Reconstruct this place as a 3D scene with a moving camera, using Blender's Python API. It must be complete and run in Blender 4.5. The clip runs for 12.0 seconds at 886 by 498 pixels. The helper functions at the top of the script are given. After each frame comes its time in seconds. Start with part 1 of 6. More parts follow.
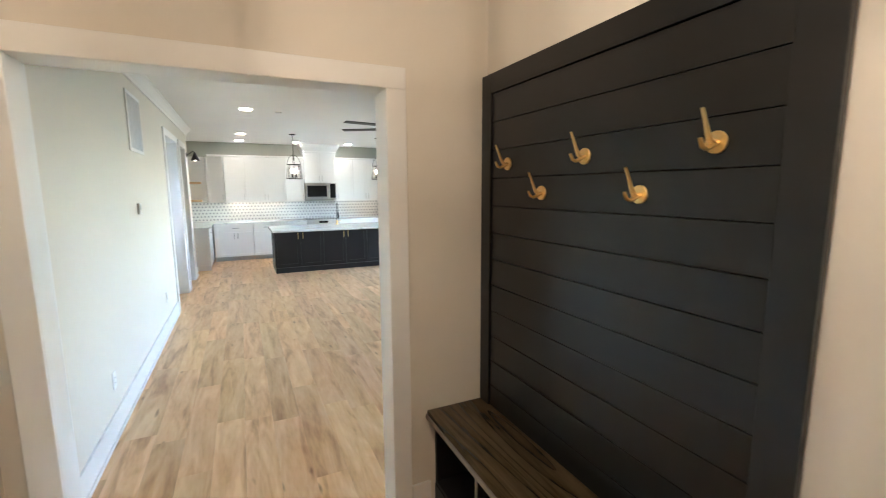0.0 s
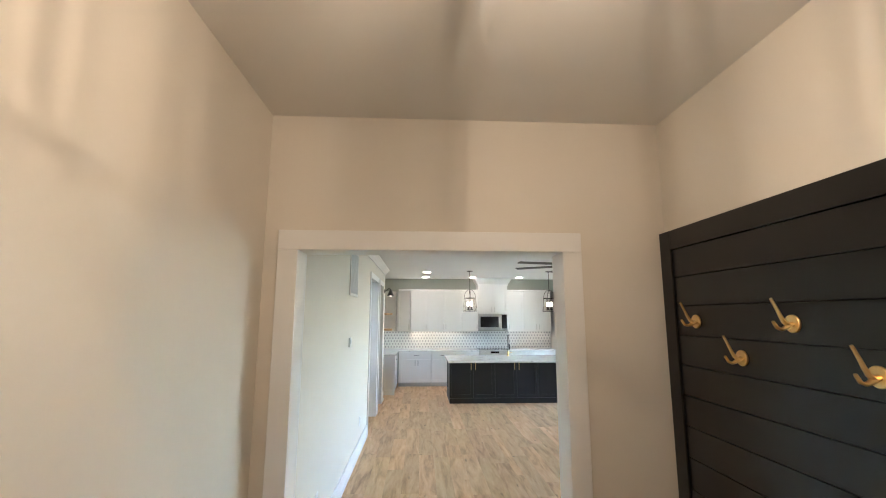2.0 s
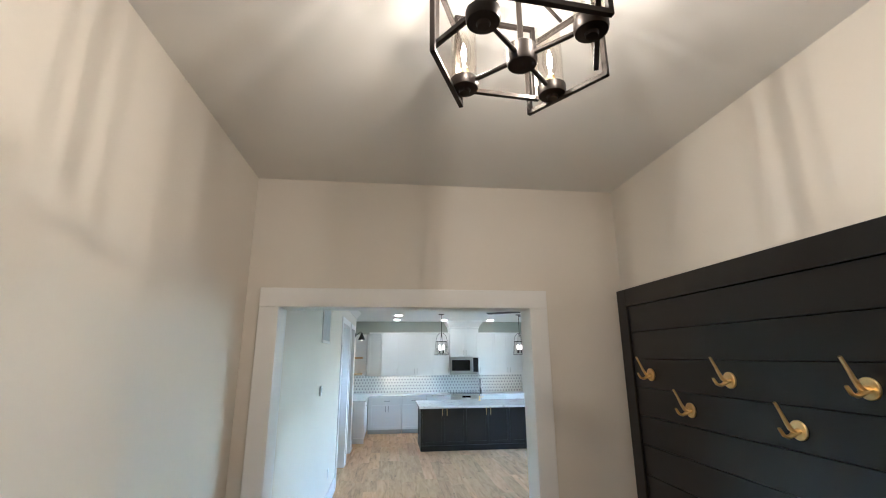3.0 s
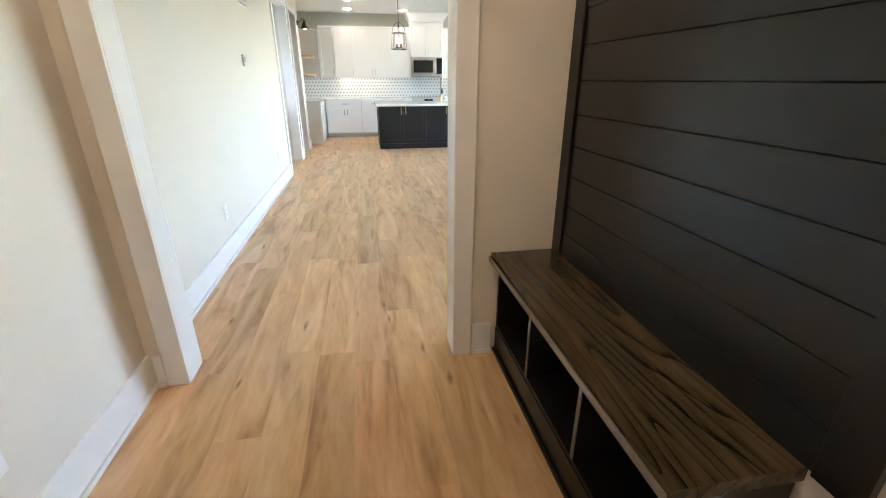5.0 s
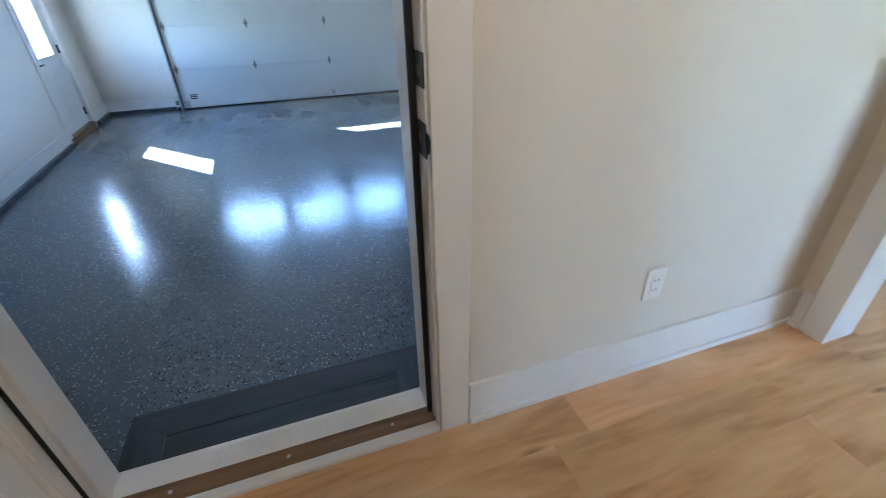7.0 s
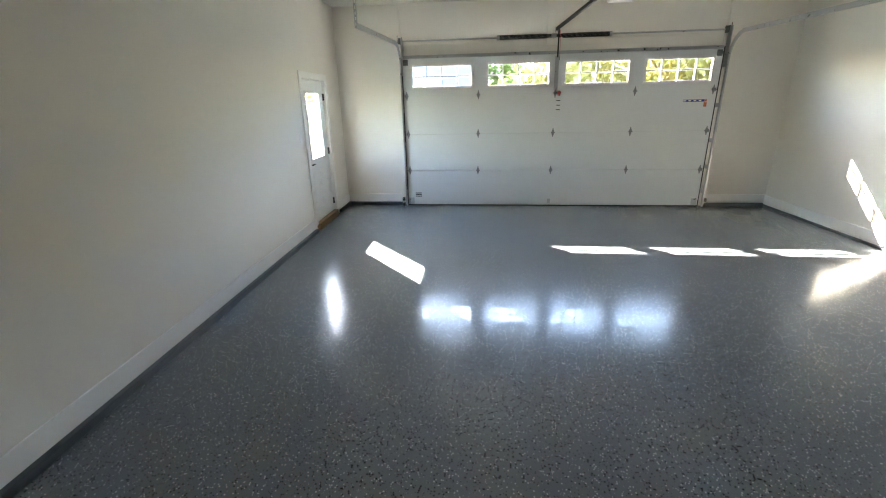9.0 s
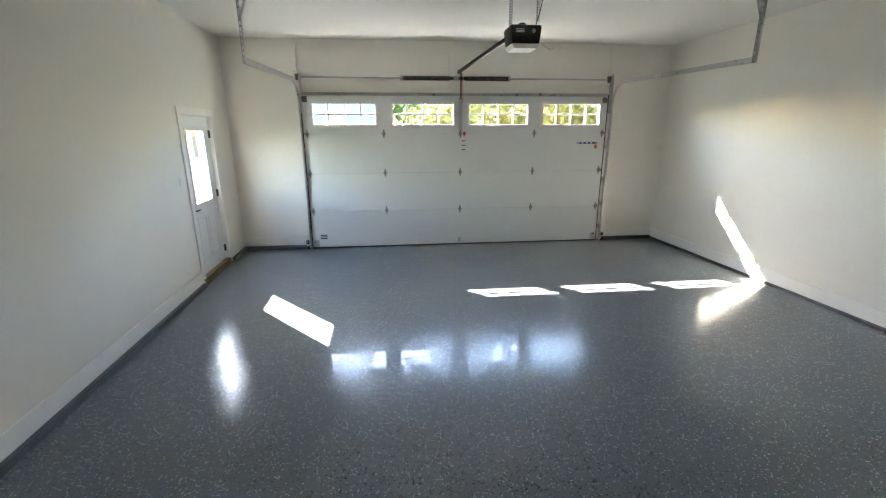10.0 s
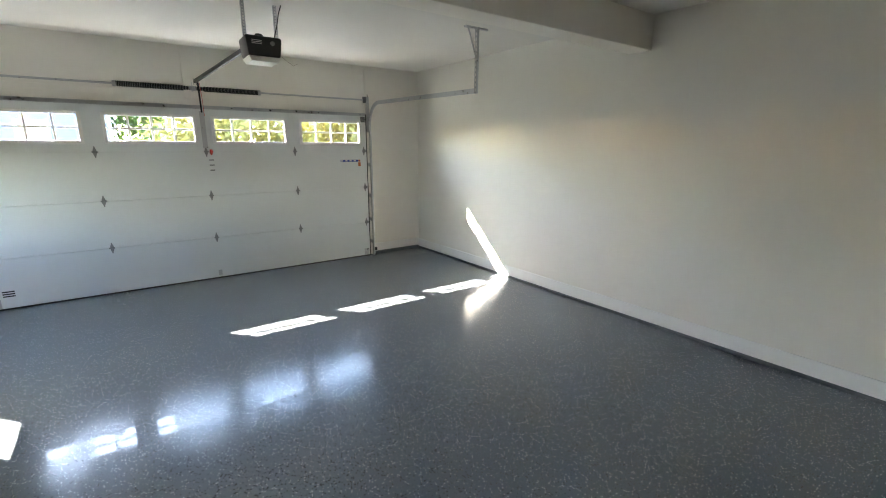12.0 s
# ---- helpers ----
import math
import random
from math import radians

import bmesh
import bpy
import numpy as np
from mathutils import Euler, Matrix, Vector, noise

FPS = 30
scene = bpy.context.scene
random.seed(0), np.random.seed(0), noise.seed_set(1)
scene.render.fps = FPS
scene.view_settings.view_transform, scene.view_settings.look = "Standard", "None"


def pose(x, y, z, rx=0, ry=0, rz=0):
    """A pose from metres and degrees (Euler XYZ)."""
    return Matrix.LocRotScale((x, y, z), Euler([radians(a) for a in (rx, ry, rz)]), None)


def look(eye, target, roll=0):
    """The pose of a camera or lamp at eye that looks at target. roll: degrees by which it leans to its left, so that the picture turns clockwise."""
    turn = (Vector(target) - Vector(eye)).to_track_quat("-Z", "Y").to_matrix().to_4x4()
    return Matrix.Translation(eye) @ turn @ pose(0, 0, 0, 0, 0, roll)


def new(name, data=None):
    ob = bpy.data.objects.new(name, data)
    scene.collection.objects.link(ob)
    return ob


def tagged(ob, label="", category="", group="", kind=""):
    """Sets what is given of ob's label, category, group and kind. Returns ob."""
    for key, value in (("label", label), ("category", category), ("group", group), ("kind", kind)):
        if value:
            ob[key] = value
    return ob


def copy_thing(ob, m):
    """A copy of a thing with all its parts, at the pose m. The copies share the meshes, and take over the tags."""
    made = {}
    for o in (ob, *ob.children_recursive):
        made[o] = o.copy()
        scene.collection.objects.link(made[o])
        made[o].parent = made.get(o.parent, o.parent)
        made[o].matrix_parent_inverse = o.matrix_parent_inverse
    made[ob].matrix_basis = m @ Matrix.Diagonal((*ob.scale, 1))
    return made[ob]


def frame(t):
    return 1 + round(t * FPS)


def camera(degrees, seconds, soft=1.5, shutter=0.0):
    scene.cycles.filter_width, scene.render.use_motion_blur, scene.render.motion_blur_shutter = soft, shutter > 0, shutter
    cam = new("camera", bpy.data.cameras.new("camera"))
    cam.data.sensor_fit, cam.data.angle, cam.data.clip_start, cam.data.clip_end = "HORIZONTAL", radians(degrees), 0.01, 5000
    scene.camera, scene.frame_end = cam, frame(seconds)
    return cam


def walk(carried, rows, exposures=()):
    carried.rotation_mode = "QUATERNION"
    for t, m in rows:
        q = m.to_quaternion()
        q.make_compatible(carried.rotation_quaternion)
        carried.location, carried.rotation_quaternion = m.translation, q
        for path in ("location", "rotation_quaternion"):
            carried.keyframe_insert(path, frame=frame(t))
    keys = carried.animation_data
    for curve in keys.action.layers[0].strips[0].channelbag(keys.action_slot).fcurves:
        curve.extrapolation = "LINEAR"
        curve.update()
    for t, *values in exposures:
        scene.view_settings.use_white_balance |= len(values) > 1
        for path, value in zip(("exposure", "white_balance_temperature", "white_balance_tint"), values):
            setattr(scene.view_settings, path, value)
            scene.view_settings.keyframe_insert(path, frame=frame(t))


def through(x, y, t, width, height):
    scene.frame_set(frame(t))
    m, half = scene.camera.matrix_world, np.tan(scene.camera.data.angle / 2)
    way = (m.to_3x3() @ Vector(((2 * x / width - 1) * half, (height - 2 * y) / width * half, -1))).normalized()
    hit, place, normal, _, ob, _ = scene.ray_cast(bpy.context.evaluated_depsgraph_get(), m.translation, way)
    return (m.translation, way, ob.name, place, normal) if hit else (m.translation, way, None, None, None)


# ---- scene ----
cam = camera(92.0, 12.0, soft=1.0, shutter=0.12)
# eye, target and roll along the walk
PATH = [
    (0, (0.239, 0.184, 1.609), (1.079, 1.978, 1.33), -0.3),
    (0.5, (0.202, 0.373, 1.603), (0.511, 2.333, 1.351), -0.2),
    (1, (0.198, 0.411, 1.631), (0.311, 2.402, 1.476), -0.2),
    (1.5, (0.182, 0.27, 1.682), (0.288, 2.265, 1.774), -0.1),
    (2, (0.162, 0.049, 1.74), (0.266, 2.023, 2.045), 0.1),
    (2.5, (0.115, -0.088, 1.805), (0.24, 1.854, 2.269), 0.2),
    (2.7, (0.108, -0.107, 1.823), (0.298, 1.816, 2.339), 0.2),
    (4.3, (0.424, 0.114, 1.464), (0.718, 2.081, 1.254), 0.3),
    (4.5, (0.444, 0.162, 1.41), (0.743, 2.104, 1.036), -0.0),
    (5, (0.453, 0.231, 1.28), (0.784, 2.061, 0.543), 0.0),
    (5.5, (0.471, 0.332, 1.216), (0.602, 2.12, 0.329), 0.4),
    (6, (0.482, 0.37, 1.189), (-0.163, 2.015, 0.251), -0.6),
    (6.2, (0.477, 0.347, 1.176), (-0.504, 1.807, 0.225), -1.3),
    (6.5, (0.413, 0.321, 1.169), (-0.93, 1.418, 0.173), -1.2),
    (6.7, (0.377, 0.305, 1.167), (-1.125, 1.158, 0.159), -1.4),
    (7, (0.279, 0.27, 1.166), (-1.347, 0.811, 0.135), -1.4),
    (7.4, (0.118, 0.226, 1.181), (-1.572, 0.459, 0.136), -1.0),
    (7.7, (-0.03, 0.168, 1.155), (-1.741, 0.278, 0.125), -1.2),
    (9.3, (-0.724, 0.028, 1.371), (-2.62, -0.185, 0.77), -0.4),
    (9.5, (-0.794, 0.037, 1.4), (-2.702, -0.099, 0.818), -0.5),
    (10, (-0.966, 0.004, 1.454), (-2.884, 0.205, 0.921), -0.2),
    (10.5, (-1.09, 0.056, 1.472), (-2.952, 0.574, 0.961), -0.2),
    (11, (-1.18, 0.202, 1.476), (-2.95, 0.986, 0.976), -0.4),
    (11.5, (-1.157, 0.264, 1.51), (-2.786, 1.315, 1.018), -0.2),
    (12, (-1.113, 0.256, 1.501), (-2.71, 1.366, 1.032), 0.2),
]
EXPOSURES = [(0.0, 6.15, 5650, 13), (1.5, 5.95, 5750, 14), (2.0, 5.85, 5700, 14), (2.5, 5.6, 4950, 10), (4.5, 6.15, 4950, 10), (5.0, 6.25, 5850, 14), (5.5, 6.35, 6200, 15), (6.2, 6.1, 5500, 12), (7.0, 6.0, 5150, 11),
             (7.6, 6.1, 6200, 13), (9.3, 6.05, 7300, 14), (10.3, 6.0, 7200, 14), (12.0, 6.0, 7150, 14)]
walk(cam, [(t, look(eye, target, roll)) for t, eye, target, roll in PATH], EXPOSURES)

# ---------------------------------------------------------------- world, sun, large lights
SUN_TO = Vector((1.10, 1.0, -1.0)).normalized()       # the way the sunlight travels
world = bpy.data.worlds.new("sky")
scene.world = world
world.use_nodes = True
wn = world.node_tree
wn.nodes.clear()
sky = wn.nodes.new("ShaderNodeTexSky")
sky.sky_type = "NISHITA"
sky.sun_disc = False
sky.sun_elevation = math.asin(-SUN_TO.z)
sky.sun_rotation = math.atan2(-SUN_TO.x, -SUN_TO.y)
sky.air_density, sky.dust_density, sky.ozone_density = 1.0, 0.5, 1.0
wbg = wn.nodes.new("ShaderNodeBackground")
wbg.inputs["Strength"].default_value = 0.15
wout = wn.nodes.new("ShaderNodeOutputWorld")
wn.links.new(sky.outputs[0], wbg.inputs["Color"])
wn.links.new(wbg.outputs[0], wout.inputs["Surface"])

sun_data = bpy.data.lights.new("sun", "SUN")
sun_data.energy, sun_data.angle, sun_data.color = 3.0, radians(0.35), (1.0, 0.95, 0.88)
sun = new("sun", sun_data)
sun.matrix_world = look((-30, -30, 40), Vector((-30, -30, 40)) + SUN_TO)


def area_lamp(name, m, sx, sy, watts, colour):
    d = bpy.data.lights.new(name, "AREA")
    d.shape, d.size, d.size_y, d.energy, d.color = "RECTANGLE", sx, sy, watts, colour
    ob = new(name, d)
    ob.matrix_world = m
    return ob


DAY = (0.68, 0.87, 1.0)
# daylight in the great room's unseen windows, all in the east wall
for wy, ww, wh, watts, tint in ((6.25, 1.1, 1.3, 0.08, DAY), (8.8, 2.0, 2.1, 0.36, (0.95, 0.96, 1.0))):
    area_lamp("window_daylight", look((6.42, wy, 1.5), (3.2, wy, -0.2)), ww, wh, watts, tint)
# under-cabinet strips
for ux0, ux1 in ((0.0, 0.30), (0.40, 1.2), (2.5, 3.5)):
    area_lamp("under_cabinet_light", look(((ux0 + ux1) / 2, 11.40, 1.312), ((ux0 + ux1) / 2, 11.47, 0.9)), ux1 - ux0, 0.03, 0.019, (1.0, 0.78, 0.50))

# ---------------------------------------------------------------- materials


def mat(name, base, rough=0.6, metal=0.0, var=0.0, scale=3.0, bump=0.0, bscale=200.0, spec=0.5, coat=0.0, fine=0.0, fscale=80.0, rvar=0.0):
    """Painted, plaster or metal surface: base colour with large and fine variation and a fine relief."""
    m = bpy.data.materials.new(name)
    m.use_nodes = True
    nt = m.node_tree
    b = nt.nodes["Principled BSDF"]
    b.inputs["Roughness"].default_value = rough
    b.inputs["Metallic"].default_value = metal
    b.inputs["Specular IOR Level"].default_value = spec
    b.inputs["Coat Weight"].default_value = coat
    b.inputs["Coat Roughness"].default_value = 0.08
    b.inputs["Base Color"].default_value = (*base, 1)
    geo = nt.nodes.new("ShaderNodeNewGeometry")
    if var or fine or rvar:
        n1 = nt.nodes.new("ShaderNodeTexNoise")
        n1.inputs["Scale"].default_value = scale
        n1.inputs["Detail"].default_value = 4
        n2 = nt.nodes.new("ShaderNodeTexNoise")
        n2.inputs["Scale"].default_value = fscale
        n2.inputs["Detail"].default_value = 3
        for n in (n1, n2):
            nt.links.new(geo.outputs["Position"], n.inputs["Vector"])
        mx = nt.nodes.new("ShaderNodeMix")
        mx.data_type = "RGBA"
        mx.inputs["A"].default_value = (*[c * (1 - var) for c in base], 1)
        mx.inputs["B"].default_value = (*[min(1, c * (1 + var)) for c in base], 1)
        nt.links.new(n1.outputs["Fac"], mx.inputs["Factor"])
        hs = nt.nodes.new("ShaderNodeHueSaturation")
        mr = nt.nodes.new("ShaderNodeMapRange")
        mr.inputs["To Min"].default_value, mr.inputs["To Max"].default_value = 1 - fine, 1 + fine
        nt.links.new(n2.outputs["Fac"], mr.inputs["Value"])
        nt.links.new(mr.outputs[0], hs.inputs["Value"])
        nt.links.new(mx.outputs["Result"], hs.inputs["Color"])
        nt.links.new(hs.outputs[0], b.inputs["Base Color"])
        if rvar:
            mr2 = nt.nodes.new("ShaderNodeMapRange")
            mr2.inputs["To Min"].default_value, mr2.inputs["To Max"].default_value = rough - rvar, rough + rvar
            nt.links.new(n1.outputs["Fac"], mr2.inputs["Value"])
            nt.links.new(mr2.outputs[0], b.inputs["Roughness"])
    if bump:
        nb = nt.nodes.new("ShaderNodeTexNoise")
        nb.inputs["Scale"].default_value = bscale
        nb.inputs["Detail"].default_value = 3
        nt.links.new(geo.outputs["Position"], nb.inputs["Vector"])
        bp = nt.nodes.new("ShaderNodeBump")
        bp.inputs["Strength"].default_value = bump
        bp.inputs["Distance"].default_value = 0.002
        nt.links.new(nb.outputs["Fac"], bp.inputs["Height"])
        nt.links.new(bp.outputs[0], b.inputs["Normal"])
    return m


def glow(name, colour, strength):
    m = bpy.data.materials.new(name)
    m.use_nodes = True
    nt = m.node_tree
    b = nt.nodes["Principled BSDF"]
    b.inputs["Base Color"].default_value = (0.8, 0.8, 0.8, 1)
    b.inputs["Emission Color"].default_value = (*colour, 1)
    b.inputs["Emission Strength"].default_value = strength
    return m


def pane_mat(name, tint=(0.96, 0.98, 0.98), rough=0.0, gloss=1.0):
    """Thin clear glass: light passes straight, with a Fresnel gloss."""
    m = bpy.data.materials.new(name)
    m.use_nodes = True
    nt = m.node_tree
    nt.nodes.clear()
    out = nt.nodes.new("ShaderNodeOutputMaterial")
    tr = nt.nodes.new("ShaderNodeBsdfTransparent")
    tr.inputs[0].default_value = (*tint, 1)
    gl = nt.nodes.new("ShaderNodeBsdfGlossy")
    gl.inputs["Roughness"].default_value = rough
    lw = nt.nodes.new("ShaderNodeLayerWeight")
    lw.inputs["Blend"].default_value = 0.5
    p5 = nt.nodes.new("ShaderNodeMath")
    p5.operation = "POWER"
    p5.inputs[1].default_value = 5.0
    nt.links.new(lw.outputs["Facing"], p5.inputs[0])
    fr = nt.nodes.new("ShaderNodeMath")
    fr.operation = "MULTIPLY_ADD"
    fr.inputs[1].default_value, fr.inputs[2].default_value = 0.9, 0.04
    nt.links.new(p5.outputs[0], fr.inputs[0])
    mx = nt.nodes.new("ShaderNodeMixShader")
    ml = nt.nodes.new("ShaderNodeMath")
    ml.operation = "MULTIPLY"
    ml.inputs[1].default_value = gloss
    nt.links.new(fr.outputs[0], ml.inputs[0])
    nt.links.new(ml.outputs[0], mx.inputs[0])
    nt.links.new(tr.outputs[0], mx.inputs[1])
    nt.links.new(gl.outputs[0], mx.inputs[2])
    nt.links.new(mx.outputs[0], out.inputs[0])
    return m


def wood_mat(name, dark, mid, light, along, grain=1.0, rough=0.4, per_object=0.12, knots=0.0, rings=0.0, ring_scale=9.0, warp=2.0, hue=0.0, cross=13.0, stretch=1.1, swirl=1.2):
    """Wood with streaky grain along one axis ('x', 'y' or 'z'), tone that changes from piece to piece, and knots."""
    m = bpy.data.materials.new(name)
    m.use_nodes = True
    nt = m.node_tree
    L = nt.links.new
    b = nt.nodes["Principled BSDF"]
    geo = nt.nodes.new("ShaderNodeNewGeometry")
    info = nt.nodes.new("ShaderNodeObjectInfo")
    both = nt.nodes.new("ShaderNodeMath")
    both.operation = "ADD"
    L(info.outputs["Random"], both.inputs[0])
    L(geo.outputs["Random Per Island"], both.inputs[1])
    pick = nt.nodes.new("ShaderNodeMath")
    pick.operation = "FRACT"
    L(both.outputs[0], pick.inputs[0])
    off = nt.nodes.new("ShaderNodeVectorMath")
    off.operation = "MULTIPLY_ADD"
    L(pick.outputs[0], off.inputs[0])
    off.inputs[1].default_value = (13.7, 29.1, 7.3)
    L(geo.outputs["Position"], off.inputs[2])
    mp = nt.nodes.new("ShaderNodeMapping")
    k = {"x": (stretch, cross, cross), "y": (cross, stretch, cross), "z": (cross, cross, stretch)}[along]
    mp.inputs["Scale"].default_value = [c * grain for c in k]
    L(off.outputs[0], mp.inputs["Vector"])
    n1 = nt.nodes.new("ShaderNodeTexNoise")
    n1.inputs["Scale"].default_value, n1.inputs["Detail"].default_value, n1.inputs["Distortion"].default_value = 1.0, 6, swirl
    L(mp.outputs[0], n1.inputs["Vector"])
    mp2 = nt.nodes.new("ShaderNodeMapping")
    mp2.inputs["Scale"].default_value = [c * grain * 6 for c in k]
    L(off.outputs[0], mp2.inputs["Vector"])
    n2 = nt.nodes.new("ShaderNodeTexNoise")
    n2.inputs["Scale"].default_value, n2.inputs["Detail"].default_value = 1.0, 4
    L(mp2.outputs[0], n2.inputs["Vector"])
    add = nt.nodes.new("ShaderNodeMath")
    add.operation = "MULTIPLY_ADD"
    L(n2.outputs["Fac"], add.inputs[0])
    add.inputs[1].default_value = 0.3
    L(n1.outputs["Fac"], add.inputs[2])
    last = add.outputs[0]
    if rings:
        mp3 = nt.nodes.new("ShaderNodeMapping")
        s3 = {"x": (0.08, 1, 1), "y": (1, 0.08, 1), "z": (1, 1, 0.08)}[along]
        mp3.inputs["Scale"].default_value = [c * ring_scale for c in s3]
        L(off.outputs[0], mp3.inputs["Vector"])
        wv = nt.nodes.new("ShaderNodeTexNoise")
        wv.inputs["Scale"].default_value, wv.inputs["Detail"].default_value = 0.55, 1.5
        L(mp3.outputs[0], wv.inputs["Vector"])
        mul = nt.nodes.new("ShaderNodeMath")
        mul.operation = "MULTIPLY"
        mul.inputs[1].default_value = 13.0 * warp
        L(wv.outputs["Fac"], mul.inputs[0])
        fr = nt.nodes.new("ShaderNodeMath")
        fr.operation = "FRACT"
        L(mul.outputs[0], fr.inputs[0])
        pw = nt.nodes.new("ShaderNodeMath")
        pw.operation = "POWER"
        pw.inputs[1].default_value = 4.5
        L(fr.outputs[0], pw.inputs[0])
        sb = nt.nodes.new("ShaderNodeMath")
        sb.operation = "MULTIPLY_ADD"
        L(pw.outputs[0], sb.inputs[0])
        sb.inputs[1].default_value = -rings
        L(last, sb.inputs[2])
        last = sb.outputs[0]
    ramp = nt.nodes.new("ShaderNodeValToRGB")
    e = ramp.color_ramp.elements
    e[0].position, e[0].color = 0.36, (*dark, 1)
    e[1].position, e[1].color = 0.88, (*light, 1)
    mid_e = e.new(0.60)
    mid_e.color = (*mid, 1)
    L(last, ramp.inputs["Fac"])
    col = ramp.outputs["Color"]
    if knots:
        mpk = nt.nodes.new("ShaderNodeMapping")
        mpk.inputs["Scale"].default_value = {"x": (2.2, 5.5, 5.5), "y": (5.5, 1.5, 5.5), "z": (5.5, 5.5, 2.2)}[along]
        L(off.outputs[0], mpk.inputs["Vector"])
        wob = nt.nodes.new("ShaderNodeTexNoise")
        wob.inputs["Scale"].default_value = 2.0
        L(mpk.outputs[0], wob.inputs["Vector"])
        mxv = nt.nodes.new("ShaderNodeMix")
        mxv.data_type = "VECTOR"
        mxv.inputs["Factor"].default_value = 0.25
        L(mpk.outputs[0], mxv.inputs["A"])
        L(wob.outputs["Color"], mxv.inputs["B"])
        vo = nt.nodes.new("ShaderNodeTexVoronoi")
        vo.voronoi_dimensions = "2D"
        vo.inputs["Scale"].default_value = 1.2
        L(mxv.outputs["Result"], vo.inputs["Vector"])
        mrk = nt.nodes.new("ShaderNodeMapRange")
        mrk.inputs["From Min"].default_value, mrk.inputs["From Max"].default_value = 0.012, 0.075
        mrk.inputs["To Min"].default_value, mrk.inputs["To Max"].default_value = knots, 0.0
        sepk = nt.nodes.new("ShaderNodeSeparateColor")
        L(vo.outputs["Color"], sepk.inputs[0])
        gate = nt.nodes.new("ShaderNodeMapRange")
        gate.inputs["From Min"].default_value, gate.inputs["From Max"].default_value = 0.45, 0.75
        L(sepk.outputs[0], gate.inputs["Value"])
        gk = nt.nodes.new("ShaderNodeMath")
        gk.operation = "MULTIPLY"
        L(gate.outputs[0], gk.inputs[0])
        L(mrk.outputs[0], gk.inputs[1])
        L(vo.outputs["Distance"], mrk.inputs["Value"])
        mk = nt.nodes.new("ShaderNodeMix")
        mk.data_type = "RGBA"
        mk.inputs["B"].default_value = (*[c * 0.55 for c in dark], 1)
        L(gk.outputs[0], mk.inputs["Factor"])
        L(col, mk.inputs["A"])
        col = mk.outputs["Result"]
    hs = nt.nodes.new("ShaderNodeHueSaturation")
    mr = nt.nodes.new("ShaderNodeMapRange")
    mr.inputs["To Min"].default_value, mr.inputs["To Max"].default_value = 1 - per_object, 1 + per_object
    L(pick.outputs[0], mr.inputs["Value"])
    L(mr.outputs[0], hs.inputs["Value"])
    if hue:
        wn2 = nt.nodes.new("ShaderNodeTexWhiteNoise")
        wn2.noise_dimensions = "1D"
        L(pick.outputs[0], wn2.inputs["W"])
        mh = nt.nodes.new("ShaderNodeMapRange")
        mh.inputs["To Min"].default_value, mh.inputs["To Max"].default_value = 0.5 - hue, 0.5 + hue * 0.15
        L(wn2.outputs["Value"], mh.inputs["Value"])
        L(mh.outputs[0], hs.inputs["Hue"])
    L(col, hs.inputs["Color"])
    L(hs.outputs[0], b.inputs["Base Color"])
    b.inputs["Roughness"].default_value = rough
    bp = nt.nodes.new("ShaderNodeBump")
    bp.inputs["Strength"].default_value, bp.inputs["Distance"].default_value = 0.25, 0.001
    L(last, bp.inputs["Height"])
    L(bp.outputs[0], b.inputs["Normal"])
    return m


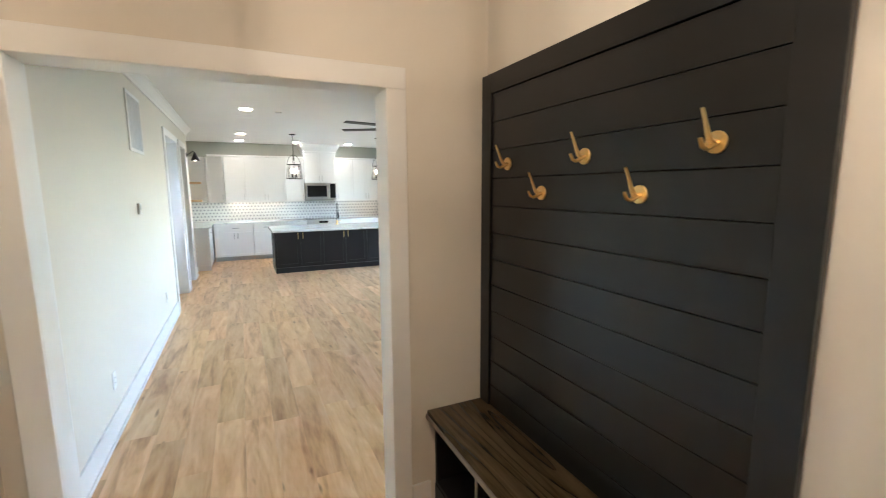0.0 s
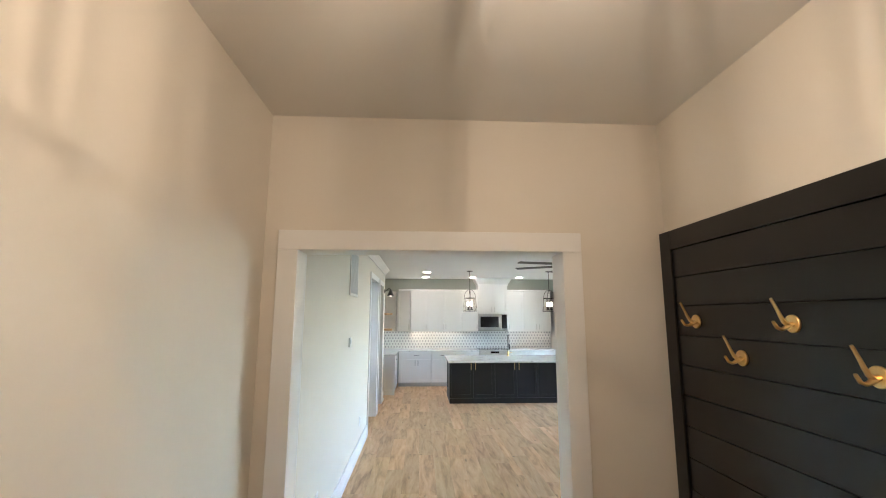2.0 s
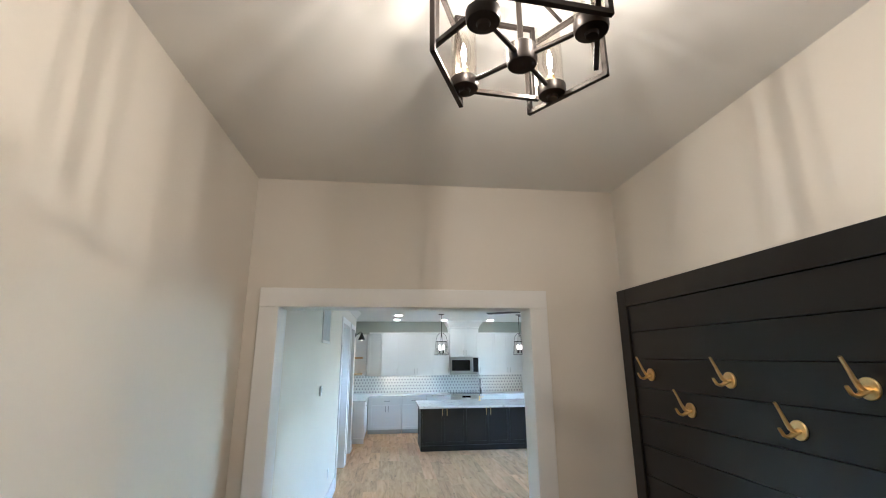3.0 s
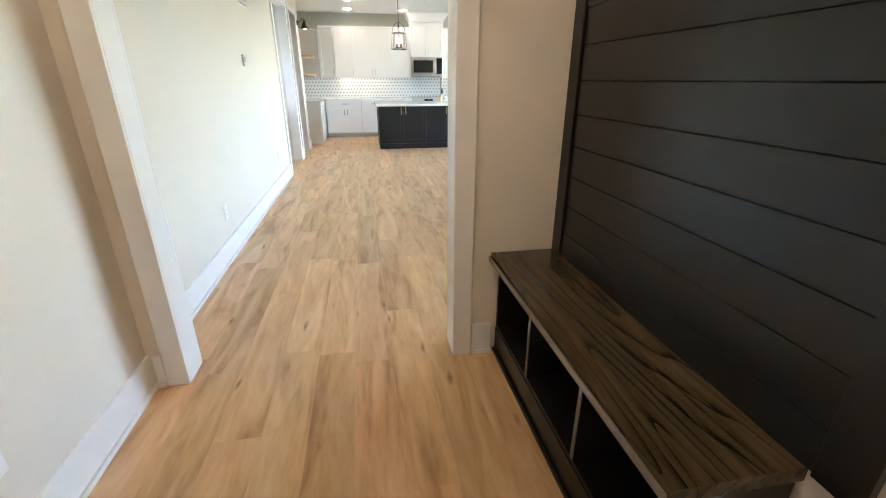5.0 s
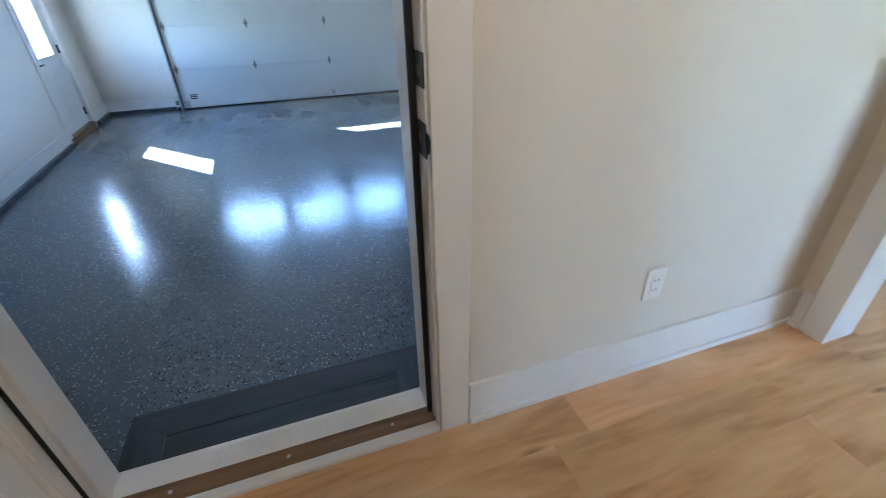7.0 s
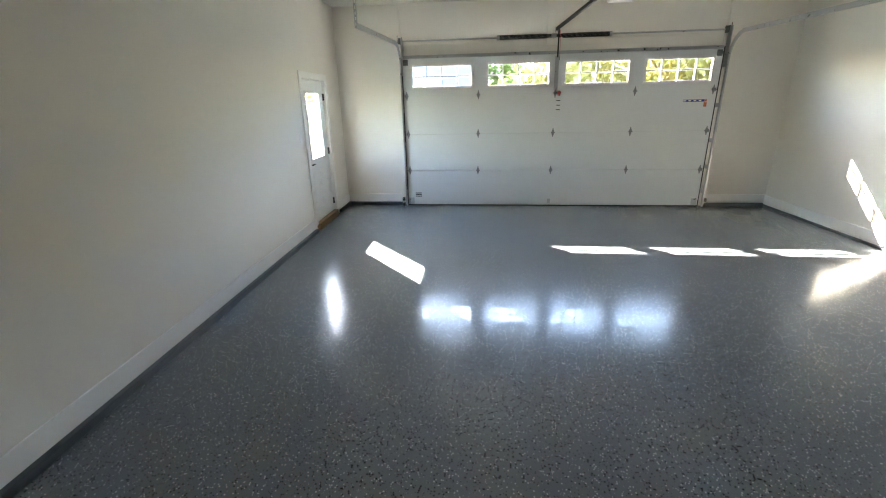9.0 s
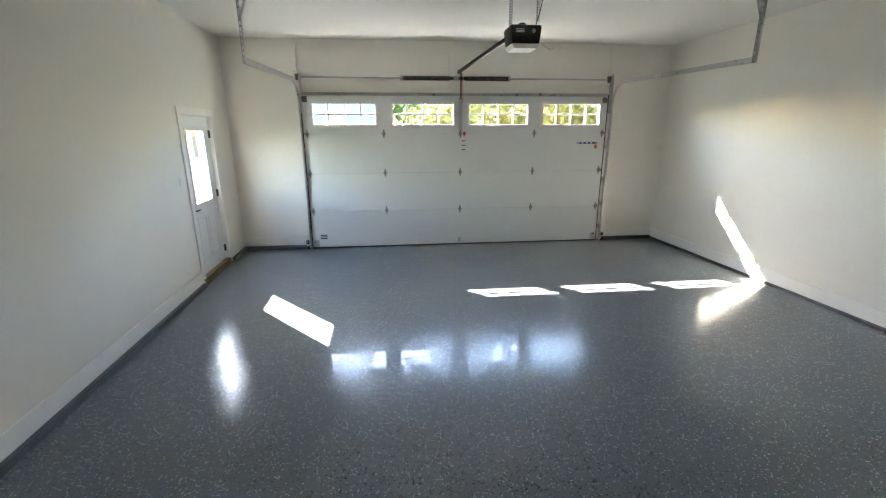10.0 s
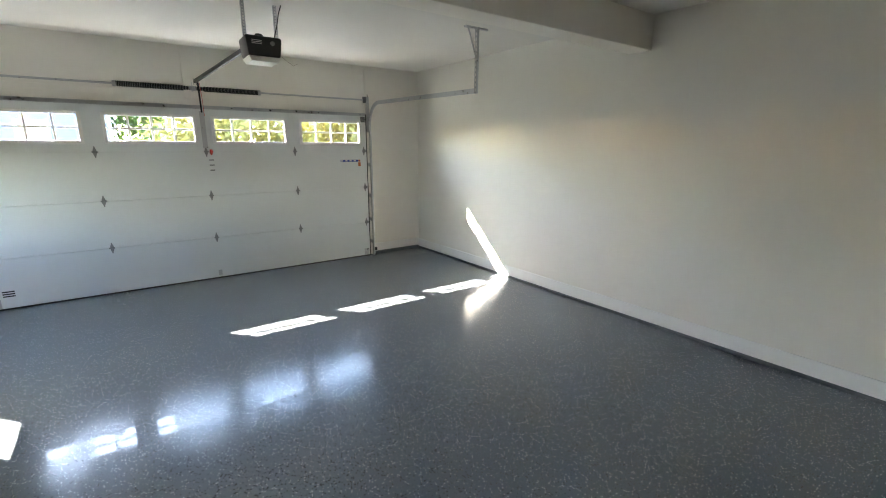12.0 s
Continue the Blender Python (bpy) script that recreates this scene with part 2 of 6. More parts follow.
def epoxy_mat():
    """Grey epoxy floor coat with scattered black and white flakes, glossy in patches and lightly orange-peeled."""
    m = bpy.data.materials.new("epoxy_floor")
    m.use_nodes = True
    nt = m.node_tree
    L = nt.links.new
    b = nt.nodes["Principled BSDF"]
    geo = nt.nodes.new("ShaderNodeNewGeometry")

    def math_node(op, a, c):
        n = nt.nodes.new("ShaderNodeMath")
        n.operation = op
        for i, v in ((0, a), (1, c)):
            if isinstance(v, (int, float)):
                n.inputs[i].default_value = v
            else:
                L(v, n.inputs[i])
        return n.outputs[0]

    big = nt.nodes.new("ShaderNodeTexNoise")
    big.inputs["Scale"].default_value, big.inputs["Detail"].default_value = 1.3, 4
    L(geo.outputs["Position"], big.inputs["Vector"])
    base = nt.nodes.new("ShaderNodeMix")
    base.data_type = "RGBA"
    base.inputs["A"].default_value, base.inputs["B"].default_value = (0.128, 0.152, 0.170, 1), (0.164, 0.192, 0.212, 1)
    L(big.outputs["Fac"], base.inputs["Factor"])
    col = base.outputs["Result"]
    for scale, cut, keep, shade in ((92, 0.34, 0.85, (0.64, 0.66, 0.67)), (86, 0.39, 0.81, (0.006, 0.006, 0.008)), (150, 0.32, 0.94, (0.40, 0.42, 0.43)), (140, 0.32, 0.93, (0.014, 0.016, 0.018))):
        vo = nt.nodes.new("ShaderNodeTexVoronoi")
        vo.inputs["Scale"].default_value = scale
        L(geo.outputs["Position"], vo.inputs["Vector"])
        sep = nt.nodes.new("ShaderNodeSeparateColor")
        L(vo.outputs["Color"], sep.inputs[0])
        near = math_node("LESS_THAN", vo.outputs["Distance"], cut)
        chosen = math_node("GREATER_THAN", sep.outputs[0], keep)
        f = math_node("MULTIPLY", near, chosen)
        mx = nt.nodes.new("ShaderNodeMix")
        mx.data_type = "RGBA"
        mx.inputs["B"].default_value = (*shade, 1)
        L(f, mx.inputs["Factor"])
        L(col, mx.inputs["A"])
        col = mx.outputs["Result"]
    L(col, b.inputs["Base Color"])
    # roller-wide patches of higher and lower gloss
    mp = nt.nodes.new("ShaderNodeMapping")
    mp.inputs["Rotation"].default_value = (0, 0, 0.35)
    mp.inputs["Scale"].default_value = (1.6, 3.6, 0.02)
    L(geo.outputs["Position"], mp.inputs["Vector"])
    pv = nt.nodes.new("ShaderNodeTexVoronoi")
    pv.distance = "CHEBYCHEV"
    pv.inputs["Scale"].default_value = 1.4
    L(mp.outputs[0], pv.inputs["Vector"])
    sep2 = nt.nodes.new("ShaderNodeSeparateColor")
    L(pv.outputs["Color"], sep2.inputs[0])
    mr = nt.nodes.new("ShaderNodeMapRange")
    mr.inputs["To Min"].default_value, mr.inputs["To Max"].default_value = 0.16, 0.26
    L(math_node("ADD", math_node("MULTIPLY", sep2.outputs[0], 0.6), math_node("MULTIPLY", big.outputs["Fac"], 0.5)), mr.inputs["Value"])
    L(mr.outputs[0], b.inputs["Roughness"])
    b.inputs["Specular IOR Level"].default_value = 0.20
    b.inputs["Coat Weight"].default_value, b.inputs["Coat Roughness"].default_value = 0.42, 0.035
    peel = nt.nodes.new("ShaderNodeTexNoise")
    peel.inputs["Scale"].default_value, peel.inputs["Detail"].default_value = 90, 2
    L(geo.outputs["Position"], peel.inputs["Vector"])
    bp = nt.nodes.new("ShaderNodeBump")
    bp.inputs["Distance"].default_value = 0.0016
    L(math_node("ADD", math_node("MULTIPLY", math_node("GREATER_THAN", sep2.outputs[1], 0.22), 0.30), math_node("MULTIPLY", sep2.outputs[1], 0.24)), bp.inputs["Strength"])
    L(peel.outputs["Fac"], bp.inputs["Height"])
    L(bp.outputs[0], b.inputs["Normal"])
    L(bp.outputs[0], b.inputs["Coat Normal"])
    return m


def marble_mat():
    m = bpy.data.materials.new("quartz_counter")
    m.use_nodes = True
    nt = m.node_tree
    L = nt.links.new
    b = nt.nodes["Principled BSDF"]
    geo = nt.nodes.new("ShaderNodeNewGeometry")
    n = nt.nodes.new("ShaderNodeTexNoise")
    n.inputs["Scale"].default_value, n.inputs["Detail"].default_value, n.inputs["Distortion"].default_value = 0.9, 6, 1.5
    L(geo.outputs["Position"], n.inputs["Vector"])
    r = nt.nodes.new("ShaderNodeValToRGB")
    e = r.color_ramp.elements
    e[0].position, e[0].color = 0.490, (0.82, 0.82, 0.81, 1)
    e[1].position, e[1].color = 0.510, (0.82, 0.82, 0.81, 1)
    v = e.new(0.50)
    v.color = (0.52, 0.51, 0.49, 1)
    L(n.outputs["Fac"], r.inputs["Fac"])
    L(r.outputs[0], b.inputs["Base Color"])
    b.inputs["Roughness"].default_value = 0.18
    return m


WALL = mat("wall_paint", (0.72, 0.67, 0.59), 0.55, var=0.02, scale=1.5, bump=0.12, bscale=260, fine=0.012)
GWALL = mat("garage_wall_paint", (0.79, 0.76, 0.70), 0.6, var=0.025, scale=1.2, bump=0.12, bscale=240, fine=0.012)
CEIL = mat("ceiling_paint", (0.74, 0.72, 0.68), 0.8, var=0.02, scale=1.1, bump=0.1, bscale=220)
CEIL2 = mat("ceiling_white", (0.82, 0.82, 0.80), 0.8, var=0.02, scale=1.1, bump=0.1, bscale=220)
TRIM = mat("trim_paint", (0.82, 0.81, 0.79), 0.32, var=0.012, scale=6, bump=0.05, bscale=120)
KWALL = mat("sage_wall_paint", (0.40, 0.41, 0.36), 0.6, var=0.02)
BLACK_WOOD = mat("black_painted_wood", (0.0075, 0.0080, 0.0086), 0.31, spec=0.46, var=0.10, scale=9, bump=0.08, bscale=180, fine=0.06, rvar=0.04)
# darker, duller black than BLACK_WOOD, for inner boards and backings
BLACK_IN = mat("black_inner_boards", (0.005, 0.005, 0.0055), 0.5, var=0.1, scale=8)
BRASS = mat("brushed_brass", (0.82, 0.60, 0.27), 0.28, metal=1.0, var=0.08, scale=40, fine=0.05)
BRONZE = mat("dark_bronze", (0.030, 0.024, 0.020), 0.38, metal=0.6, var=0.15, scale=30)
BLACK_METAL = mat("black_metal", (0.006, 0.006, 0.0065), 0.45, metal=0.0, var=0.1, scale=30)
STEEL = mat("galvanised_steel", (0.50, 0.51, 0.52), 0.30, metal=0.92, var=0.06, scale=18, fine=0.08, rvar=0.08)
HINGE = mat("hinge_steel", (0.26, 0.265, 0.27), 0.38, metal=0.7, var=0.15, scale=30)
DARKSTEEL = mat("oiled_steel", (0.16, 0.16, 0.165), 0.4, metal=0.8, var=0.2, scale=25)
STAINLESS = mat("stainless_steel", (0.55, 0.54, 0.52), 0.28, metal=1.0, var=0.06, scale=12)
RUBBER = mat("black_rubber", (0.012, 0.011, 0.010), 0.7, var=0.1, scale=20)
# white vent slats with their shade put into a grey-blue colour
VENT_SHADE = mat("vent_slat_shade", (0.66, 0.68, 0.70), 0.4, var=0.02)
PLASTIC = mat("white_plastic", (0.80, 0.79, 0.77), 0.35, var=0.01)
BLACK_PLASTIC = mat("black_plastic", (0.010, 0.010, 0.011), 0.42, var=0.1, scale=20)
DOOR_WHITE = mat("door_enamel", (0.80, 0.81, 0.81), 0.30, var=0.012, scale=5, bump=0.22, bscale=110)
GDOOR = mat("garage_door_enamel", (0.72, 0.74, 0.73), 0.42, var=0.02, scale=2, bump=0.18, bscale=150)
CURB = mat("painted_concrete", (0.075, 0.09, 0.10), 0.4, var=0.25, scale=6, bump=0.5, bscale=60, fine=0.1)
CAB_WHITE = mat("cabinet_white", (0.80, 0.79, 0.77), 0.35, var=0.01)
CAB_NAVY = mat("cabinet_black", (0.010, 0.011, 0.014), 0.38, var=0.1, scale=8)
DARKGLASS = mat("dark_glass", (0.010, 0.010, 0.012), 0.08)
COUNTER = marble_mat()
GROUT = mat("grout", (0.58, 0.57, 0.56), 0.8, var=0.05)
TILE = mat("backsplash_tile", (0.72, 0.72, 0.71), 0.2, var=0.04, scale=12)
TILE_DARK = mat("backsplash_inlay", (0.36, 0.37, 0.38), 0.25, var=0.1, scale=12)
PANE = pane_mat("window_glass")
CLEAR = pane_mat("clear_glass", (0.97, 0.96, 0.94), gloss=0.8)
FLOOR_WOOD = wood_mat("oak_vinyl_plank", (0.40, 0.215, 0.096), (0.66, 0.410, 0.200), (0.80, 0.565, 0.315), "y", 0.80, 0.38, 0.10, knots=0.8, rings=0.055, ring_scale=3.6, warp=0.9, hue=0.007, cross=10.5, stretch=1.6, swirl=1.3)
FLOOR_WOOD.node_tree.nodes["Principled BSDF"].inputs["Specular IOR Level"].default_value = 0.28
SUBFLOOR = mat("plank_joint", (0.20, 0.125, 0.070), 0.8, var=0.1)
BENCH_WOOD = wood_mat("dark_stained_pine", (0.009, 0.0065, 0.004), (0.070, 0.049, 0.026), (0.120, 0.086, 0.048), "y", 1.3, 0.18, 0.03, rings=0.29, ring_scale=7.5, warp=1.2)
OAK = wood_mat("oak_strip", (0.10, 0.05, 0.02), (0.20, 0.11, 0.045), (0.28, 0.16, 0.07), "y", 1.4, 0.4, 0.03)
SHELF_WOOD = wood_mat("light_wood_shelf", (0.35, 0.22, 0.11), (0.50, 0.33, 0.18), (0.60, 0.42, 0.25), "x", 1.2, 0.5, 0.05)
DECKING = wood_mat("grey_composite_board", (0.014, 0.016, 0.018), (0.036, 0.040, 0.043), (0.058, 0.063, 0.067), "y", 1.2, 0.5, 0.08)
DECKING_X = wood_mat("grey_composite_board_across", (0.014, 0.016, 0.018), (0.036, 0.040, 0.043), (0.058, 0.063, 0.067), "x", 1.2, 0.5, 0.08)
EPOXY = epoxy_mat()
BULB = glow("bulb_filament", (1.0, 0.76, 0.50), 3.0)
PEND_BULB = glow("pendant_bulb", (1.0, 0.80, 0.58), 0.30)
CAN_GLOW = glow("downlight_lens", (1.0, 0.86, 0.66), 1.5)
OPENER_LENS = mat("frosted_lens", (0.75, 0.72, 0.68), 0.4)
LED_GREEN = glow("green_indicator", (0.05, 1.0, 0.25), 0.12)
RED = mat("red_tag", (0.55, 0.05, 0.04), 0.5)
ORANGE = mat("orange_tag", (0.55, 0.16, 0.06), 0.5)
BLUE = mat("blue_label", (0.04, 0.07, 0.30), 0.5)
INK = mat("label_print", (0.02, 0.02, 0.02), 0.6)
SIDING = mat("blue_siding", (0.045, 0.066, 0.140), 0.6, var=0.06, scale=3)
ROOFING = mat("asphalt_shingle", (0.10, 0.10, 0.11), 0.9, var=0.2, scale=20)


def leaf_mat(name, base, through):
    """Leaf surface that lets part of the sunlight through."""
    m = mat(name, base, 0.6, var=0.45, scale=0.8, fine=0.3, fscale=9)
    nt = m.node_tree
    tl = nt.nodes.new("ShaderNodeBsdfTranslucent")
    tl.inputs["Color"].default_value = (*through, 1)
    mx = nt.nodes.new("ShaderNodeMixShader")
    mx.inputs[0].default_value = 0.45
    nt.links.new(nt.nodes["Principled BSDF"].outputs[0], mx.inputs[1])
    nt.links.new(tl.outputs[0], mx.inputs[2])
    nt.links.new(mx.outputs[0], nt.nodes["Material Output"].inputs["Surface"])
    return m


LEAF_Y = leaf_mat("autumn_leaf", (0.12, 0.110, 0.025), (0.30, 0.25, 0.07))
LEAF_G = leaf_mat("green_leaf", (0.045, 0.085, 0.018), (0.10, 0.15, 0.02))
BARK = mat("bark", (0.10, 0.08, 0.06), 0.9, var=0.2, scale=12)
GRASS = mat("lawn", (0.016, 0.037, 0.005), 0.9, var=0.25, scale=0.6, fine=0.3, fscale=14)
CONCRETE = mat("driveway_concrete", (0.14, 0.14, 0.135), 0.85, var=0.1, scale=1.2, fine=0.06)

# ---------------------------------------------------------------- mesh helpers


def cuboid(bm, x0, x1, y0, y1, z0, z1, bevel=0.0):
    """A box from limits, with all edges rounded by bevel."""
    g = bmesh.ops.create_cube(bm, size=1.0)
    vs = g["verts"]
    for v in vs:
        v.co = Vector((x0 + (v.co.x + 0.5) * (x1 - x0), y0 + (v.co.y + 0.5) * (y1 - y0), z0 + (v.co.z + 0.5) * (z1 - z0)))
    if bevel:
        es = list({e for v in vs for e in v.link_edges})
        bmesh.ops.bevel(bm, geom=es, offset=bevel, segments=2, affect="EDGES", profile=0.5)
    return bm


def box(x0, x1, y0, y1, z0, z1, bevel=0.0):
    return cuboid(bmesh.new(), x0, x1, y0, y1, z0, z1, bevel)


def boxes(rows, bevel=0.0):
    bm = bmesh.new()
    for r in rows:
        cuboid(bm, *r, bevel)
    return bm


def rod(bm, a, b, r, seg=12, r2=None):
    """A round bar from a to b."""
    a, b = Vector(a), Vector(b)
    m = Matrix.Translation((a + b) / 2) @ (b - a).to_track_quat("Z", "Y").to_matrix().to_4x4()
    bmesh.ops.create_cone(bm, cap_ends=True, segments=seg, radius1=r, radius2=r if r2 is None else r2, depth=(b - a).length, matrix=m)
    return bm


def bar(bm, a, b, w, h=None, up=(0, 0, 1)):
    """A square bar from a to b, w wide and h high."""
    a, b = Vector(a), Vector(b)
    h = h or w
    d = (b - a).normalized()
    side = d.cross(Vector(up))
    if side.length < 1e-4:
        side = d.cross(Vector((1, 0, 0)))
    side.normalize()
    top = side.cross(d).normalized()
    vs = [bm.verts.new(p + side * sx * w / 2 + top * sz * h / 2) for p in (a, b) for sx, sz in ((-1, -1), (1, -1), (1, 1), (-1, 1))]
    for f in ((3, 2, 1, 0), (4, 5, 6, 7), (0, 1, 5, 4), (1, 2, 6, 5), (2, 3, 7, 6), (3, 0, 4, 7)):
        bm.faces.new([vs[i] for i in f])
    return bm


def lathe(bm, profile, centre, axis="z", seg=24):
    """A turned shape from (radius, height) pairs."""
    rings = []
    for r, h in profile:
        ring = []
        for i in range(seg):
            a = 2 * math.pi * i / seg
            u, v = r * math.cos(a), r * math.sin(a)
            p = {"z": (u, v, h), "x": (h, u, v), "y": (v, h, u)}[axis]
            ring.append(bm.verts.new(Vector(p) + Vector(centre)))
        rings.append(ring)
    for p, q in zip(rings, rings[1:]):
        for i in range(seg):
            bm.faces.new((p[i], p[(i + 1) % seg], q[(i + 1) % seg], q[i]))
    bm.faces.new(rings[0][::-1])
    bm.faces.new(rings[-1])
    return bm


def tube(bm, pts, radii, seg=10, flat=1.0, side=(0, 1, 0)):
    """A bent, tapering tube through points; flat widens it along side."""
    rings = []
    pts = [Vector(p) for p in pts]
    for i, p in enumerate(pts):
        d = (pts[min(i + 1, len(pts) - 1)] - pts[max(i - 1, 0)]).normalized()
        u = Vector(side)
        u = (u - d * u.dot(d)).normalized()
        v = d.cross(u)
        r = radii[i] if isinstance(radii, (list, tuple)) else radii
        rings.append([bm.verts.new(p + u * math.cos(2 * math.pi * k / seg) * r * flat + v * math.sin(2 * math.pi * k / seg) * r) for k in range(seg)])
    for p, q in zip(rings, rings[1:]):
        for k in range(seg):
            bm.faces.new((p[k], p[(k + 1) % seg], q[(k + 1) % seg], q[k]))
    bm.faces.new(rings[0][::-1])
    bm.faces.new(rings[-1])
    return bm


def obj(name, bm, material, smooth=False):
    bmesh.ops.recalc_face_normals(bm, faces=bm.faces)
    me = bpy.data.meshes.new(name)
    bm.to_mesh(me)
    bm.free()
    me.materials.append(material)
    if smooth:
        me.shade_smooth()
        me.set_sharp_from_angle(angle=radians(40))
    if SKEW:
        for v in me.vertices:
            v.co.y += SKEW * (v.co.x - GX0)
    return new(name, me)


def part(name, bm, material, parent, label="", smooth=False):
    ob = obj(name, bm, material, smooth)
    ob.parent = parent
    if parent.parent is None:
        ob.matrix_parent_inverse = Matrix.Translation(parent.location).inverted()
    if label:
        tagged(ob, label)
    return ob


def thing(name, label, category, group="", at=(0, 0, 0), kind=""):
    """An empty at the base of a thing."""
    ob = new(name)
    ob.location = at
    ob.empty_display_size = 0.05
    return tagged(ob, label, category, group, kind)


def structure(name, bm, material, label="", category="", smooth=False):
    return tagged(obj(name, bm, material, smooth), label, category, kind="structure")


def wall_boxes(axis, c0, c1, u0, u1, z0, z1, holes=()):
    """Boxes of a wall whose thickness runs c0..c1 on axis, along u0..u1, with holes (u0, u1, z0, z1), in order."""
    rows = []

    def add(a, b, lo, hi):
        if b - a > 1e-4 and hi - lo > 1e-4:
            rows.append((c0, c1, a, b, lo, hi) if axis == "x" else (a, b, c0, c1, lo, hi))

    u = u0
    for a, b, lo, hi in sorted(holes):
        add(u, a, z0, z1)
        add(a, b, z0, lo)
        add(a, b, hi, z1)
        u = b
    add(u, u1, z0, z1)
    return boxes(rows)

# ---------------------------------------------------------------- plan
SKEW = 0.0                                                     # the garage's long walls run slightly out of square
MX0, MX1, MY0, MY1, MZ = -0.545, 1.325, -0.95, 2.0, 2.675      # mudroom
GRX0, GRX1, GRY0, GRY1, GRZ = -0.605, 6.5, 2.13, 11.55, 2.70   # great room and kitchen
GX0, GX1, GY0, GY1, GZ0, GZ1 = -8.10, -0.70, -2.545, 4.535, -0.43, 2.78   # garage
OP0, OP1, OPH = -0.39, 0.82, 2.03                              # cased opening to the great room
DY0, DY1, DH = -0.400, 0.514, 2.03                             # doorway to the garage
GD0, GD1, GDH = -1.42, 3.455, 2.01                             # overhead door
SX0, SX1, SZ0, SZ1 = -7.32, -6.40, -0.345, 1.647                 # side door of the garage

# ---------------------------------------------------------------- large structure
# mudroom walls; LW is the face of the great room's west wall
LW = -0.605
structure("wall_mudroom_north", wall_boxes("y", MY1, GRY0, MX0 - 0.155, MX1 + 0.12, 0, MZ + 0.1, [(OP0 - 0.02, OP1 + 0.02, 0, OPH + 0.02)]), WALL, "tan painted plaster wall with a cased opening", "wall")
structure("wall_mudroom_east", box(MX1, MX1 + 0.12, MY0 - 0.12, MY1, -0.02, MZ + 0.1), WALL, "tan painted plaster wall behind the coat panel", "wall")
structure("wall_mudroom_south", box(MX0, MX1, MY0 - 0.12, MY0, -0.02, MZ + 0.1), WALL, "tan painted plaster wall", "wall")
structure("wall_garage_house", wall_boxes("x", GX1, MX0, GY0 - 0.15, MY1, GZ0 - 0.1, GZ1 + 0.1, [(DY0 - 0.03, DY1 + 0.03, -0.03, DH + 0.03)]), WALL, "painted wall between mudroom and garage", "wall")
structure("wall_garage_house_side", box(GX1 - 0.028, LW - 0.003, MY1, GY1 + 0.4, GZ0 - 0.1, GZ1 + 0.1), GWALL, "cream painted garage wall", "wall")
structure("ceiling_mudroom", box(MX0, MX1, MY0, MY1, MZ, MZ + 0.1), CEIL, "smooth painted ceiling", "ceiling")
# great room
structure("wall_great_west", wall_boxes("x", LW - 0.12, LW, GRY0, 9.42, 0, GRZ + 0.1, [(6.72, 7.88, 0, 2.33), (8.19, 8.95, 0, 2.33)]), WALL, "pale painted wall with two doorways", "wall")
structure("wall_kitchen_west", box(-1.14, -1.02, 9.30, GRY1, 0, GRZ + 0.1), WALL, "pale painted kitchen wall", "wall")
structure("wall_kitchen_return", box(-1.02, LW - 0.12, 9.30, 9.42, 0, GRZ + 0.1), WALL, "short painted return wall", "wall")
structure("wall_hall_back", boxes([(-2.1, -2.0, 6.0, 6.65, 0, GRZ + 0.1), (-2.1, -2.0, 6.65, 7.6, 0, 1.35), (-2.1, -2.0, 6.65, 7.6, 2.2, GRZ + 0.1), (-2.1, -2.0, 7.6, 9.3, 0, GRZ + 0.1), (-2.0, LW - 0.12, 6.0, 6.1, 0, GRZ + 0.1), (-2.0, LW - 0.12, 8.0, 8.08, 0, GRZ + 0.1), (-2.0, -1.14, 9.3, 9.42, 0, GRZ + 0.1)]), WALL, "pale painted walls of the side rooms", "wall")
structure("wall_kitchen_north", box(-1.14, GRX1 + 0.12, GRY1, GRY1 + 0.12, 0, GRZ + 0.1), KWALL, "sage grey painted kitchen wall", "wall")
# thin white panel laid over the north wall, up to 2.36 m
structure("wall_kitchen_shelves", box(-1.019, -0.475, GRY1 - 0.007, GRY1 - 0.001, 1.33, 2.36), TRIM, "thin white panel over the wall behind the shelves", "wall")
structure("wall_great_east", wall_boxes("x", GRX1, GRX1 + 0.12, GRY0, GRY1, 0, GRZ + 0.1, [(5.7, 6.8, 0.9, 2.2), (7.8, 9.8, 0.3, 2.4)]), WALL, "pale painted window wall", "wall")
structure("wall_great_south", wall_boxes("y", GRY0 - 0.13, GRY0, MX1 + 0.12, GRX1 + 0.12, 0, GRZ + 0.1), WALL, "pale painted wall", "wall")
structure("ceiling_great_room", boxes([(LW - 0.12, GRX1 + 0.12, GRY0, GRY1 + 0.12, GRZ, GRZ + 0.1), (-2.1, LW - 0.12, 6.0, GRY1 + 0.12, GRZ, GRZ + 0.1)]), CEIL2, "white painted ceiling", "ceiling")
# unseen slab, added to block direct sun from the side-room window
structure("sun_block_slab", box(-3.8, GRX1 + 0.6, 4.95, GRY1 + 0.6, GRZ + 0.12, GRZ + 0.22), TRIM, "unseen slab added to keep sun out of the side-room window", "roof")
